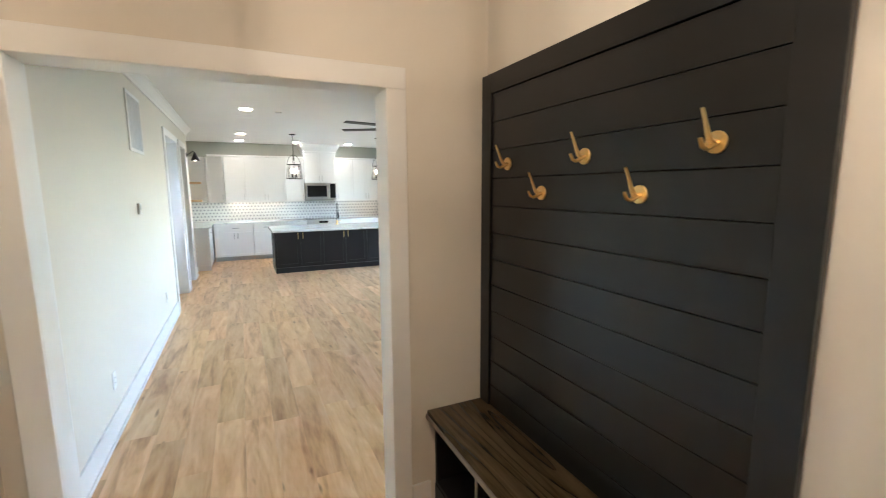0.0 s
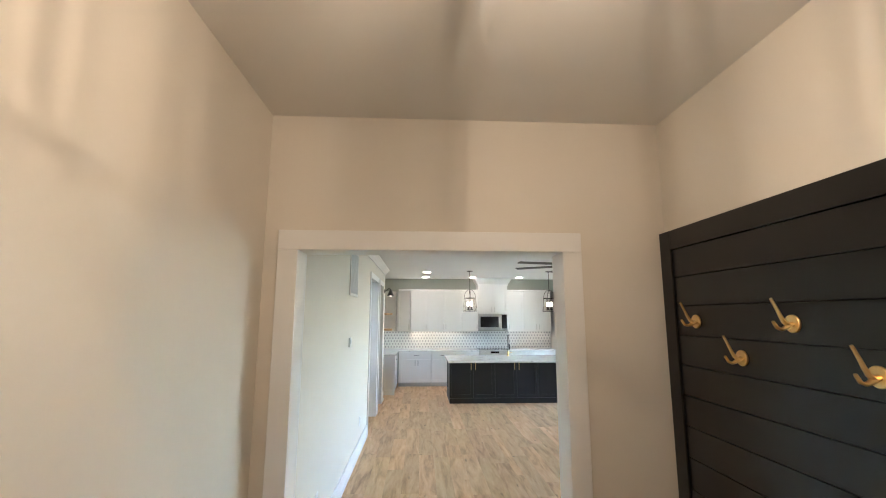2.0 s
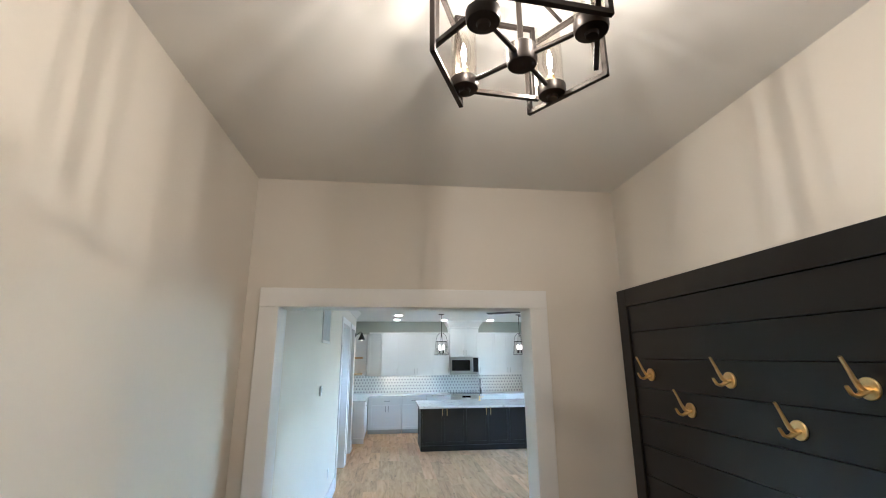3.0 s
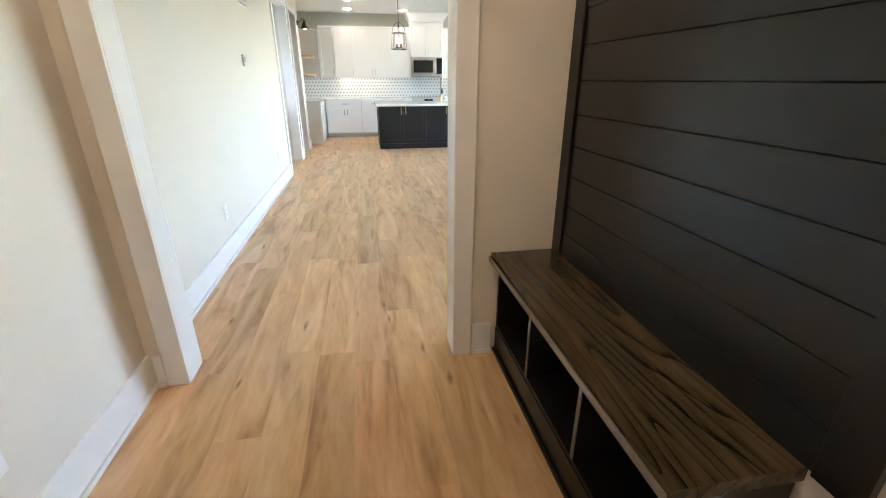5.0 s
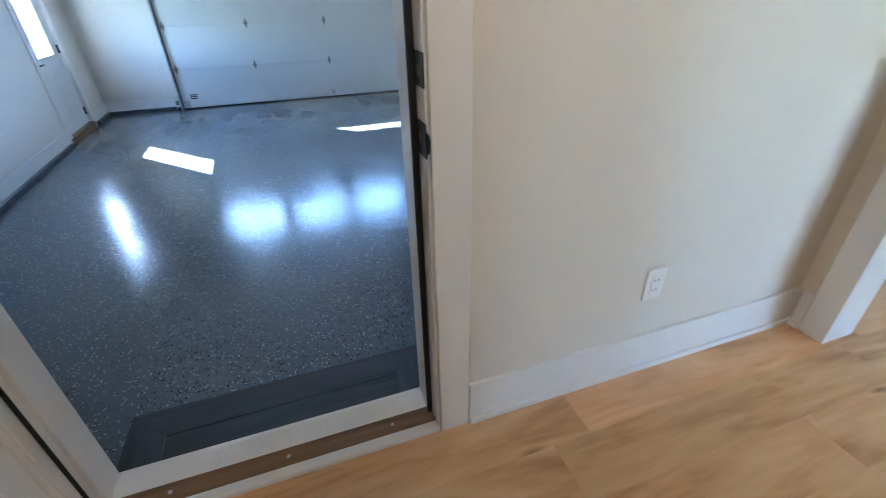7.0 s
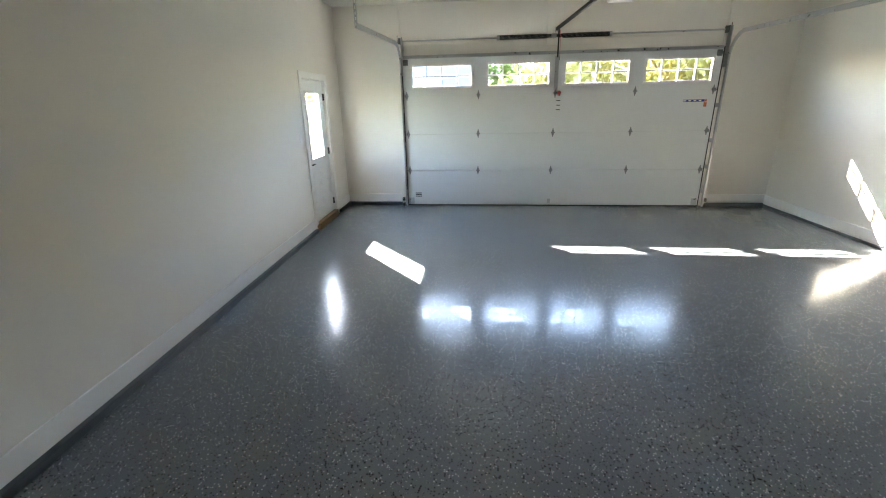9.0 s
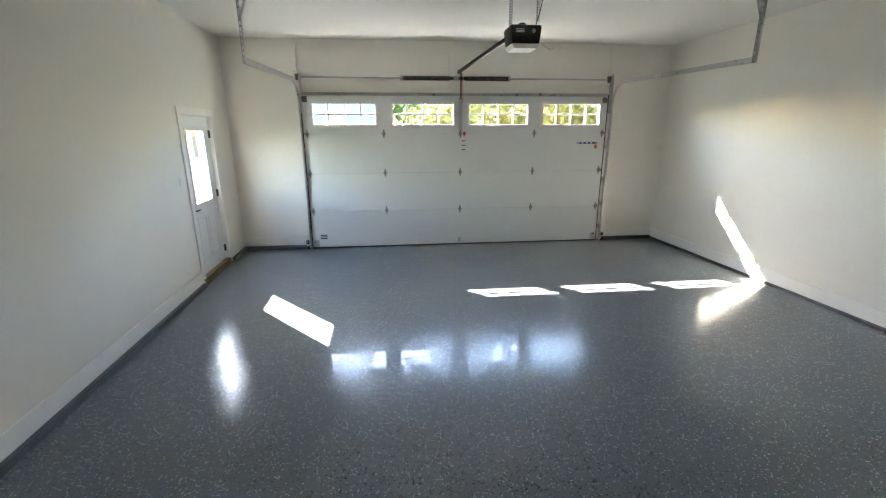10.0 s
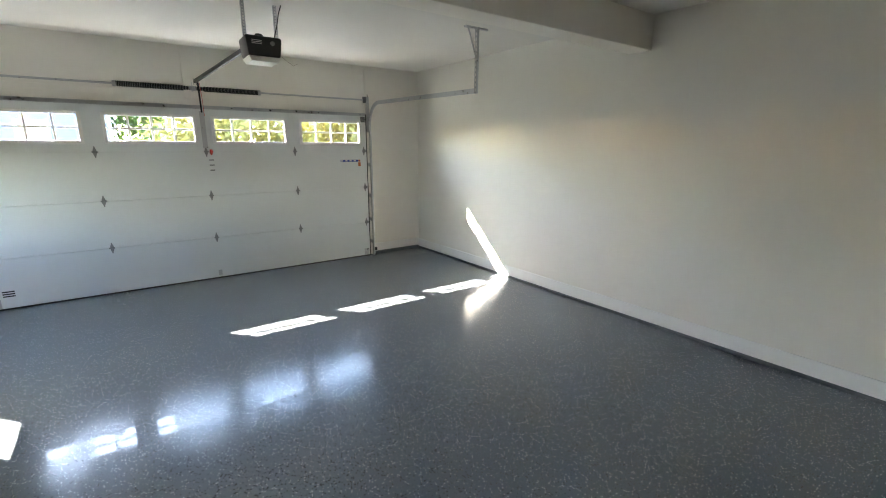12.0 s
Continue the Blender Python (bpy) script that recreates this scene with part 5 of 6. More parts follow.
lo = [bm.verts.new(p) for p in ((OX - 0.27, OY - 0.12, OZ - 0.118), (OX - 0.005, OY - 0.12, OZ - 0.118), (OX - 0.005, OY + 0.12, OZ - 0.118), (OX - 0.27, OY + 0.12, OZ - 0.118))]
hi = [bm.verts.new(p) for p in ((OX - 0.285, OY - 0.146, OZ - 0.076), (OX + 0.004, OY - 0.146, OZ - 0.076), (OX + 0.004, OY + 0.146, OZ - 0.076), (OX - 0.285, OY + 0.146, OZ - 0.076))]
bm.faces.new(lo)
bm.faces.new(hi)
for i in range(4):
    bm.faces.new((lo[i], lo[(i + 1) % 4], hi[(i + 1) % 4], hi[i]))
part("lamp_lens", bm, OPENER_LENS, op, "frosted white lamp cover")
part("rating_label", boxes([(OX + 0.0006, OX + 0.0012, OY - 0.11, OY - 0.02, OZ + 0.03 + k * 0.014, OZ + 0.036 + k * 0.014) for k in range(3)]), PLASTIC, op, "small printed rating label")
part("connector", lathe(bmesh.new(), [(0.02, 0.0), (0.02, 0.012), (0.012, 0.016)], (OX, OY + 0.075, OZ + 0.045), "x", 14), DARKSTEEL, op)
part("top_gear", lathe(bmesh.new(), [(0.040, 0.0), (0.040, 0.018), (0.030, 0.030), (0.014, 0.034)], (OX - 0.10, OY - 0.02, OZ + 0.1045), "z", 18), BLACK_METAL, op)
part("power_cord", tube(bmesh.new(), [(OX - 0.02, OY + 0.10, OZ + 0.10), (OX + 0.01, OY + 0.125, OZ + 0.20), (OX, OY + 0.15, OZ + 0.31), (OX - 0.01, OY + 0.18, GZ1 - 0.005)], 0.0045, seg=8), BLACK_PLASTIC, op, "black power cord", smooth=True)
part("antenna_wire", tube(bmesh.new(), [(OX, OY + 0.15, OZ - 0.06), (OX + 0.02, OY + 0.19, OZ - 0.10), (OX + 0.02, OY + 0.25, OZ - 0.135), (OX + 0.02, OY + 0.29, OZ - 0.115)], 0.0016, seg=6), mat("brown_wire", (0.20, 0.10, 0.06), 0.5), op, "thin brown antenna wire")
for y in (OY - 0.150, OY + 0.135):
    bm = bmesh.new()
    n = 12
    for k in range(n):
        za, zb = OZ + 0.09 + k * (GZ1 - OZ - 0.09) / n, OZ + 0.09 + (k + 1) * (GZ1 - OZ - 0.09) / n
        for s0, s1 in ((-0.015, -0.006), (0.006, 0.015)):
            cuboid(bm, OX - 0.06, OX - 0.058, y + s0, y + s1, za, zb)
        cuboid(bm, OX - 0.06, OX - 0.058, y - 0.006, y + 0.006, za, (za + zb) / 2)
    cuboid(bm, OX - 0.086, OX - 0.06, y - 0.0152, y - 0.0135, OZ + 0.09, GZ1)
    part("hanger_strap", bm, STEEL, op, "perforated steel strap")
bm = bar(bmesh.new(), (OX - 0.29, OY - 0.03, OZ + 0.085), (-8.10, 1.00, 2.335), 0.026, 0.045)
part("rail", bm, BLACK_METAL, op, "black steel drive rail")
part("header_bracket", boxes([(GX0 + 0.031, -8.07, 0.985, 0.990, 2.29, 2.37), (GX0 + 0.031, -8.07, 1.018, 1.023, 2.29, 2.37)], 0.002), BLACK_METAL, op)
part("trolley_arm", bar(bmesh.new(), (-7.93, 1.02, 2.31), (-7.985, 1.03, 1.93), 0.022, 0.005, up=(1, 0, 0)), BLACK_METAL, op, "black door arm")
part("release_cord", tube(bmesh.new(), [(-7.90, 1.035, 2.30), (-7.905, 1.045, 2.10), (-7.91, 1.05, 1.88)], 0.003, seg=6), RED, op, "red release cord")

# ---------------------------------------------------------------- garage: side door
SKEW = 0.045
sd = thing("side_door", "white half-glazed side door with black hardware", "door", at=(-7.2, GY0, SZ0))
SW, SH = SX1 - SX0, SZ1 - SZ0 - 0.012
SYF = GY0 - 0.035
gx0, gx1, gz0, gz1 = SX0 + 0.205, SX1 - 0.170, 0.565, 1.475
part("leaf", wall_boxes("y", SYF - 0.044, SYF, SX0 + 0.003, SX1 - 0.003, SZ0 + 0.012, SZ1 - 0.003, [(gx0, gx1, gz0, gz1)]), DOOR_WHITE, sd)
part("glazing_frame", boxes([(gx0 - 0.03, gx0 + 0.012, SYF - 0.05, SYF + 0.010, gz0 - 0.03, gz1 + 0.03), (gx1 - 0.012, gx1 + 0.03, SYF - 0.05, SYF + 0.010, gz0 - 0.03, gz1 + 0.03), (gx0 + 0.012, gx1 - 0.012, SYF - 0.05, SYF + 0.010, gz0 - 0.03, gz0 + 0.012), (gx0 + 0.012, gx1 - 0.012, SYF - 0.05, SYF + 0.010, gz1 - 0.012, gz1 + 0.03)], 0.004), PLASTIC, sd, "white glazing frame")
part("pane", box(gx0 + 0.005, gx1 - 0.005, SYF - 0.024, SYF - 0.020, gz0 + 0.005, gz1 - 0.005), PANE, sd)
for a, b in ((SX0 + 0.17, SX0 + 0.44), (SX0 + 0.50, SX1 - 0.14)):
    bm = bmesh.new()
    cuboid(bm, a, b, SYF - 0.001, SYF + 0.006, SZ0 + 0.16, SZ0 + 0.185, 0.003)
    cuboid(bm, a, b, SYF - 0.001, SYF + 0.006, SZ0 + 0.72, SZ0 + 0.745, 0.003)
    cuboid(bm, a, a + 0.022, SYF - 0.001, SYF + 0.006, SZ0 + 0.185, SZ0 + 0.72, 0.003)
    cuboid(bm, b - 0.022, b, SYF - 0.001, SYF + 0.006, SZ0 + 0.185, SZ0 + 0.72, 0.003)
    part("panel_moulding", bm, DOOR_WHITE, sd)
lever_set(sd, SX1 - 0.060, 0.507, SYF, -1, 1)
for zz in (-0.18, 0.62, 1.42):
    bm = rod(bmesh.new(), (SX0 + 0.001, SYF + 0.012, zz - 0.05), (SX0 + 0.001, SYF + 0.012, zz + 0.05), 0.008)
    cuboid(bm, SX0 - 0.002, SX0 + 0.030, SYF + 0.0005, SYF + 0.004, zz - 0.05, zz + 0.05)
    part("hinge", bm, BLACK_METAL, sd, "black hinge")
casing("trim_side_door", "y", GY0, 1, SX0, SX1, SZ1, zb=SZ0 + 0.0)
lining("jamb_side_door", "y", GY0 - 0.151, GY0 + 0.001, SX0, SX1, SZ1, zb=SZ0, t=0.03)
structure("sill_side_door", box(SX0, SX1, GY0 - 0.15, GY0 + 0.035, GZ0, SZ0 + 0.010, 0.006), OAK, "oak sill of the side door", "sill")

SKEW = 0.0
# ---------------------------------------------------------------- kitchen
BASEY, BACK, UPY, CT = 10.94, 11.549, 11.22, 0.875


def shaker(x0, x1, z0, z1, y, material, parent, name="door", pull=None, across=False, r=0.055, metal=None):
    """A framed front facing -y, with a bar pull at pull=(x, z)."""
    bm = boxes([(x0, x0 + r, y - 0.020, y, z0, z1), (x1 - r, x1, y - 0.020, y, z0, z1), (x0 + r, x1 - r, y - 0.020, y, z0, z0 + r), (x0 + r, x1 - r, y - 0.020, y, z1 - r, z1), (x0 + r, x1 - r, y - 0.008, y, z0 + r, z1 - r)])
    d = part(name, bm, material, parent)
    if pull:
        px, pz = pull
        L = 0.065
        a, b = ((px - L, y - 0.045, pz), (px + L, y - 0.045, pz)) if across else ((px, y - 0.045, pz - L), (px, y - 0.045, pz + L))
        bm = bar(bmesh.new(), a, b, 0.010, 0.010, up=(0, 1, 0))
        for q in (0.15, 0.85):
            c = Vector(a).lerp(Vector(b), q)
            bar(bm, c, c + Vector((0, 0.026, 0)), 0.008)
        part("pull", bm, metal or DARKSTEEL, d, "bar pull")
    return d


def unit(name, label, x0, x1, y0, y1, z0, z1, material, group):
    u = thing(name, label, "cabinet", group, at=((x0 + x1) / 2, y1, z0))
    part("body", box(x0, x1, y0 + 0.021, y1, z0, z1), material, u)
    return u


# wall cabinets
for x0, x1, n, side in ((-0.078, 0.353, 1, 1), (0.353, 1.231, 2, 0), (1.231, 1.663, 1, 1), (2.432, 2.866, 1, -1), (2.866, 3.577, 2, 0)):
    u = unit("wall_cabinet", "white shaker wall cabinet above the counter", x0 + 0.001, x1 - 0.001, UPY - 0.02, BACK, 1.325, 2.356, CAB_WHITE, "wall cabinets")
    if n == 2:
        m = (x0 + x1) / 2
        shaker(x0 + 0.003, m - 0.0015, 1.328, 2.353, UPY, CAB_WHITE, u, pull=(m - 0.035, 1.44), metal=STAINLESS)
        shaker(m + 0.0015, x1 - 0.003, 1.328, 2.353, UPY, CAB_WHITE, u, pull=(m + 0.035, 1.44), metal=STAINLESS)
    else:
        shaker(x0 + 0.003, x1 - 0.003, 1.328, 2.353, UPY, CAB_WHITE, u, pull=((x1 if side > 0 else x0) - side * 0.035, 1.44), metal=STAINLESS)
# angled corner cabinet
cc = thing("corner_cabinet", "white corner wall cabinet with an angled door", "cabinet", "wall cabinets", at=(-0.3, BACK, 1.325))
bm = mitred([[(-0.47, BACK), (-0.082, BACK), (-0.082, UPY), (-0.42, 11.36)]], 1.325, 2.356)
part("body", bm, CAB_WHITE, cc)
bm = bmesh.new()
p0, p1 = Vector((-0.415, 11.352, 0)), Vector((-0.088, 11.213, 0))
nrm = Vector((-(p1 - p0).y, (p1 - p0).x, 0)).normalized() * -1
for u0, u1, lo, hi, th2 in ((0, 0.16, 1.328, 2.353, 0.02), (0.84, 1, 1.328, 2.353, 0.02), (0.16, 0.84, 1.328, 1.385, 0.02), (0.16, 0.84, 2.296, 2.353, 0.02), (0.16, 0.84, 1.385, 2.296, 0.008)):
    a, b = p0.lerp(p1, u0), p0.lerp(p1, u1)
    q = [a, b, b + nrm * th2, a + nrm * th2]
    v0 = [bm.verts.new((c.x, c.y, lo)) for c in q]
    v1 = [bm.verts.new((c.x, c.y, hi)) for c in q]
    bm.faces.new(v0)
    bm.faces.new(v1)
    for i in range(4):
        bm.faces.new((v0[i], v0[(i + 1) % 4], v1[(i + 1) % 4], v1[i]))
dd = part("door", bm, CAB_WHITE, cc)
part("pull", bar(bmesh.new(), (-0.13, 11.19, 1.375), (-0.13, 11.19, 1.505), 0.010), STAINLESS, dd, "bar pull")
structure("crown_wall_cabinets", boxes([(-0.40, 1.664, UPY - 0.035, BACK, 2.358, 2.395), (2.431, 3.60, UPY - 0.035, BACK, 2.358, 2.395)], 0.004), CAB_WHITE, "white cabinet top moulding", "trim")
# microwave cabinet with flared hood top
hc = unit("microwave_cabinet", "white cabinet above the microwave with a flared crown", 1.665, 2.430, 11.15, BACK, 1.772, 2.49, CAB_WHITE, "wall cabinets")
shaker(1.668, 2.046, 1.776, 2.487, 11.17, CAB_WHITE, hc, pull=(2.01, 1.88), metal=STAINLESS)
shaker(2.049, 2.427, 1.776, 2.487, 11.17, CAB_WHITE, hc, pull=(2.085, 1.88), metal=STAINLESS)
bm = bmesh.new()
rings = []
for out, z in ((0.0, 2.491), (0.012, 2.495), (0.012, 2.53), (0.03, 2.56), (0.065, 2.61), (0.09, 2.66), (0.095, 2.699)):
    rings.append([bm.verts.new(p) for p in ((1.665 - out, BACK, z), (1.665 - out, 11.15 - out, z), (2.430 + out, 11.15 - out, z), (2.430 + out, BACK, z))])
for p, q in zip(rings, rings[1:]):
    for i in range(4):
        bm.faces.new((p[i], p[(i + 1) % 4], q[(i + 1) % 4], q[i]))
bm.faces.new(rings[0])
bm.faces.new(rings[-1])
part("crown", bm, CAB_WHITE, hc)
mw = thing("microwave", "stainless steel microwave over the range", "microwave", at=(2.05, BACK, 1.365))
part("body", box(1.675, 2.420, 11.16, BACK, 1.365, 1.770, 0.004), STAINLESS, mw)
part("door_glass", box(1.72, 2.19, 11.152, 11.1595, 1.43, 1.70, 0.002), DARKGLASS, mw, "dark glass door")
part("control_panel", box(2.27, 2.405, 11.152, 11.1595, 1.40, 1.75, 0.002), DARKGLASS, mw, "black control panel")
part("handle", rod(bmesh.new(), (2.235, 11.125, 1.42), (2.235, 11.125, 1.74), 0.011), STAINLESS, mw)
# base cabinets
for x0, x1, n in ((-0.36, -0.274, 0), (-0.274, 0.447, 2), (0.453, 1.04, 1), (1.046, 1.645, 1), (2.425, 3.02, 2), (3.026, 3.66, 2)):
    u = unit("base_cabinet", "white shaker base cabinet with drawer and doors", x0 + 0.001, x1 - 0.001, BASEY - 0.02, BACK, 0.10, 0.84, CAB_WHITE, "base cabinets")
    part("toe_kick", box(x0 + 0.001, x1 - 0.001, BASEY + 0.06, BASEY + 0.08, 0.0, 0.0995), mat("toe_kick_grey", (0.50, 0.49, 0.47), 0.5) if "toe_kick_grey" not in bpy.data.materials else bpy.data.materials["toe_kick_grey"], u)
    if n:
        part("drawer_front", box(x0 + 0.004, x1 - 0.004, BASEY - 0.02, BASEY, 0.665, 0.835, 0.002), CAB_WHITE, u)
        part("pull", bar(bmesh.new(), ((x0 + x1) / 2 - 0.07, BASEY - 0.045, 0.75), ((x0 + x1) / 2 + 0.07, BASEY - 0.045, 0.75), 0.010), DARKSTEEL, u, "bar pull")
        m = (x0 + x1) / 2
        if n == 2:
            shaker(x0 + 0.004, m - 0.002, 0.108, 0.655, BASEY, CAB_WHITE, u, pull=(m - 0.035, 0.57))
            shaker(m + 0.002, x1 - 0.004, 0.108, 0.655, BASEY, CAB_WHITE, u, pull=(m + 0.035, 0.57))
        else:
            shaker(x0 + 0.004, x1 - 0.004, 0.108, 0.655, BASEY, CAB_WHITE, u, pull=(x1 - 0.06, 0.57))
lb = thing("base_cabinet", "white base cabinet run along the side wall", "cabinet", "base cabinets", at=(-0.7, 10.4, 0))
part("body", box(-1.018, -0.407, 9.862, BACK, 0.0, 0.84), CAB_WHITE, lb)
part("door", box(-0.406, -0.386, 9.88, 10.90, 0.11, 0.66, 0.002), CAB_WHITE, lb)
part("drawer_front", box(-0.406, -0.386, 9.88, 10.90, 0.67, 0.835, 0.002), CAB_WHITE, lb)
part("end_plinth", box(-1.018, -0.384, 9.848, 9.8615, 0.0, 0.11, 0.003), CAB_WHITE, lb)
part("pull", bar(bmesh.new(), (-0.360, 9.98, 0.75), (-0.360, 10.12, 0.75), 0.010), DARKSTEEL, lb, "bar pull")
tagged(obj("worktop", boxes([(-1.018, -0.355, 9.835, BACK, 0.8405, CT), (-0.3548, 1.645, BASEY - 0.04, BACK, 0.8405, CT), (2.425, 3.66, BASEY - 0.04, BACK, 0.8405, CT)], 0.004), COUNTER), "white veined quartz worktop on the base cabinets", "worktop")
# range
rg = thing("range", "stainless slide-in range with a black glass top", "stove", at=(2.03, 11.2, 0))
part("body", box(1.655, 2.415, BASEY - 0.03, BACK, 0.0, 0.868, 0.003), STAINLESS, rg)
part("oven_door", box(1.66, 2.41, BASEY - 0.060, BASEY - 0.031, 0.15, 0.72, 0.004), DARKGLASS, rg, "dark glass oven door")
part("handle", rod(bmesh.new(), (1.70, BASEY - 0.10, 0.70), (2.37, BASEY - 0.10, 0.70), 0.012), STAINLESS, rg)
part("cooktop", box(1.65, 2.42, BASEY - 0.02, BACK - 0.02, 0.876, 0.892, 0.003), DARKGLASS, rg, "black glass cooktop")
bm = bmesh.new()
vs = [bm.verts.new(p) for p in ((1.655, BASEY - 0.055, 0.755), (2.415, BASEY - 0.055, 0.755), (2.415, BASEY - 0.021, 0.885), (1.655, BASEY - 0.021, 0.885), (1.655, BASEY - 0.031, 0.755), (2.415, BASEY - 0.031, 0.755))]
bm.faces.new(vs[:4])
bm.faces.new((vs[4], vs[5], vs[2], vs[3]))
bm.faces.new((vs[0], vs[1], vs[5], vs[4]))
bm.faces.new((vs[0], vs[3], vs[4]))
bm.faces.new((vs[1], vs[2], vs[5]))
part("control_fascia", bm, STAINLESS, rg)
part("display", box(1.93, 2.14, BASEY - 0.052, BASEY - 0.046, 0.80, 0.845), DARKGLASS, rg, "dark display")
for kx in (1.71, 1.79, 2.28, 2.36):
    part("knob", lathe(bmesh.new(), [(0.02, 0.0), (0.018, -0.03)], (kx, BASEY - 0.042, 0.82), "y", 14), STAINLESS, rg)
# refrigerator panel and refrigerator at the end of the run
tagged(obj("tall_cabinet", box(3.665, 3.70, 10.86, BACK, 0.0, 2.38, 0.002), CAB_WHITE), "tall white end panel beside the refrigerator", "cabinet")
fg = thing("refrigerator", "stainless refrigerator beyond the tall panel", "refrigerator", at=(4.17, 11.2, 0))
part("body", box(3.72, 4.62, 10.80, BACK, 0.02, 1.78, 0.006), DARKSTEEL, fg)
part("door", box(3.722, 4.165, 10.74, 10.799, 0.62, 1.775, 0.01), STAINLESS, fg)
part("door", box(4.175, 4.618, 10.74, 10.799, 0.62, 1.775, 0.01), STAINLESS, fg)
part("drawer", box(3.722, 4.618, 10.74, 10.799, 0.06, 0.61, 0.01), STAINLESS, fg)
for hx in (4.12, 4.22):
    part("handle", rod(bmesh.new(), (hx, 10.69, 0.75), (hx, 10.69, 1.6), 0.012), STAINLESS, fg)
tagged(obj("refrigerator_cabinet", box(3.702, 4.65, 10.90, BACK, 1.80, 2.38, 0.003), CAB_WHITE), "white cabinet above the refrigerator", "cabinet")
# shelves and sconce
for z in (1.365, 1.765):
    tagged(obj("floating_shelf", box(-1.019, -0.56, 11.25, BACK, z - 0.024, z + 0.024, 0.003), SHELF_WOOD), "light wood floating shelf on the kitchen wall", "shelf", "floating shelves")
sc = thing("wall_sconce", "black cone wall sconce with a lit bulb", "wall lamp", at=(LW, 9.3, 2.2))
part("backplate", lathe(bmesh.new(), [(0.045, 0.0), (0.045, 0.012), (0.03, 0.02)], (LW + 0.0005, 9.30, 2.24), "x", 20), BLACK_METAL, sc)
part("arm", tube(bmesh.new(), [(LW + 0.015, 9.30, 2.24), (LW + 0.06, 9.30, 2.27), (LW + 0.10, 9.30, 2.31), (LW + 0.135, 9.30, 2.28)], 0.007, seg=8), BLACK_METAL, sc, smooth=True)
bm = bmesh.new()
lathe(bm, [(0.016, 0.07), (0.022, 0.05), (0.078, -0.075), (0.075, -0.075), (0.018, 0.045)], (LW + 0.135, 9.30, 2.215), "z", 24)
part("shade", bm, BLACK_METAL, sc, "black cone shade", smooth=True)
part("bulb", lathe(bmesh.new(), [(0.010, 0.03), (0.022, 0.0), (0.026, -0.03), (0.016, -0.055), (0.004, -0.06)], (LW + 0.135, 9.30, 2.19), "z", 14), PEND_BULB, sc, "glowing bulb", smooth=True)

# island
isl = thing("kitchen_island", "black shaker kitchen island with brass pulls", "island", at=(2.1, 9.4, 0))
IX0, IX1, IY0, IY1 = 0.778, 3.45, 8.92, 9.80
part("body", box(IX0, IX1, IY0, IY1, 0.0, 0.815), CAB_NAVY, isl)
part("plinth", box(IX0 - 0.012, IX1 + 0.012, IY0 - 0.035, IY1 + 0.012, 0.0, 0.10, 0.004), CAB_NAVY, isl)
part("end_panel", boxes([(IX0 - 0.012, IX0 - 0.0005, IY0 + 0.001, IY0 + 0.08, 0.10, 0.813), (IX0 - 0.012, IX0 - 0.0005, IY1 - 0.08, IY1 - 0.001, 0.10, 0.813), (IX0 - 0.012, IX0 - 0.0005, IY0 + 0.08, IY1 - 0.08, 0.10, 0.19), (IX0 - 0.012, IX0 - 0.0005, IY0 + 0.08, IY1 - 0.08, 0.73, 0.813)]), CAB_NAVY, isl)
for k in range(3):
    a = 0.800 + k * 0.886
    m = a + 0.443
    for x0, x1, px in ((a, m - 0.002, m - 0.045), (m + 0.002, a + 0.88, m + 0.045)):
        shaker(x0, x1, 0.108, 0.805, IY0 - 0.001, CAB_NAVY, isl, pull=(px, 0.715), r=0.06, metal=BRASS)
part("outlet_plate", box(IX0 - 0.016, IX0 - 0.0125, 9.10, 9.17, 0.63, 0.745), BLACK_PLASTIC, isl)
tagged(obj("island_top", box(0.715, 3.52, 8.60, 9.86, 0.8155, 0.852, 0.004), COUNTER), "white veined quartz island top", "worktop")
fa = thing("faucet", "brass kitchen faucet with a dark spring neck on the island", "faucet", at=(2.10, 9.55, 0.852))
part("base", lathe(bmesh.new(), [(0.028, 0.0), (0.028, 0.012), (0.016, 0.02), (0.016, 0.10)], (2.10, 9.60, 0.8525), "z", 20), BRASS, fa, smooth=True)
neck = [(2.10, 9.60, 0.94)] + [(2.10, 9.60, 0.94 + 0.3 * i / 4) for i in range(1, 5)]
neck += [(2.10 - 0.0, 9.60 - 0.075 * (1 - math.cos(math.pi * i / 8)), 1.24 + 0.075 * math.sin(math.pi * i / 8)) for i in range(1, 9)] + [(2.10, 9.45, 1.10)]
part("neck", tube(bmesh.new(), neck, 0.0085, seg=10, side=(1, 0, 0)), DARKSTEEL, fa, "dark coiled spring neck", smooth=True)
part("spray_head", lathe(bmesh.new(), [(0.013, 0.12), (0.017, 0.10), (0.017, 0.01), (0.012, 0.0)], (2.10, 9.45, 1.00), "z", 16), BLACK_METAL, fa, "black spray head", smooth=True)
part("handle", rod(bmesh.new(), (2.115, 9.60, 0.91), (2.19, 9.60, 0.935), 0.006), BRASS, fa)

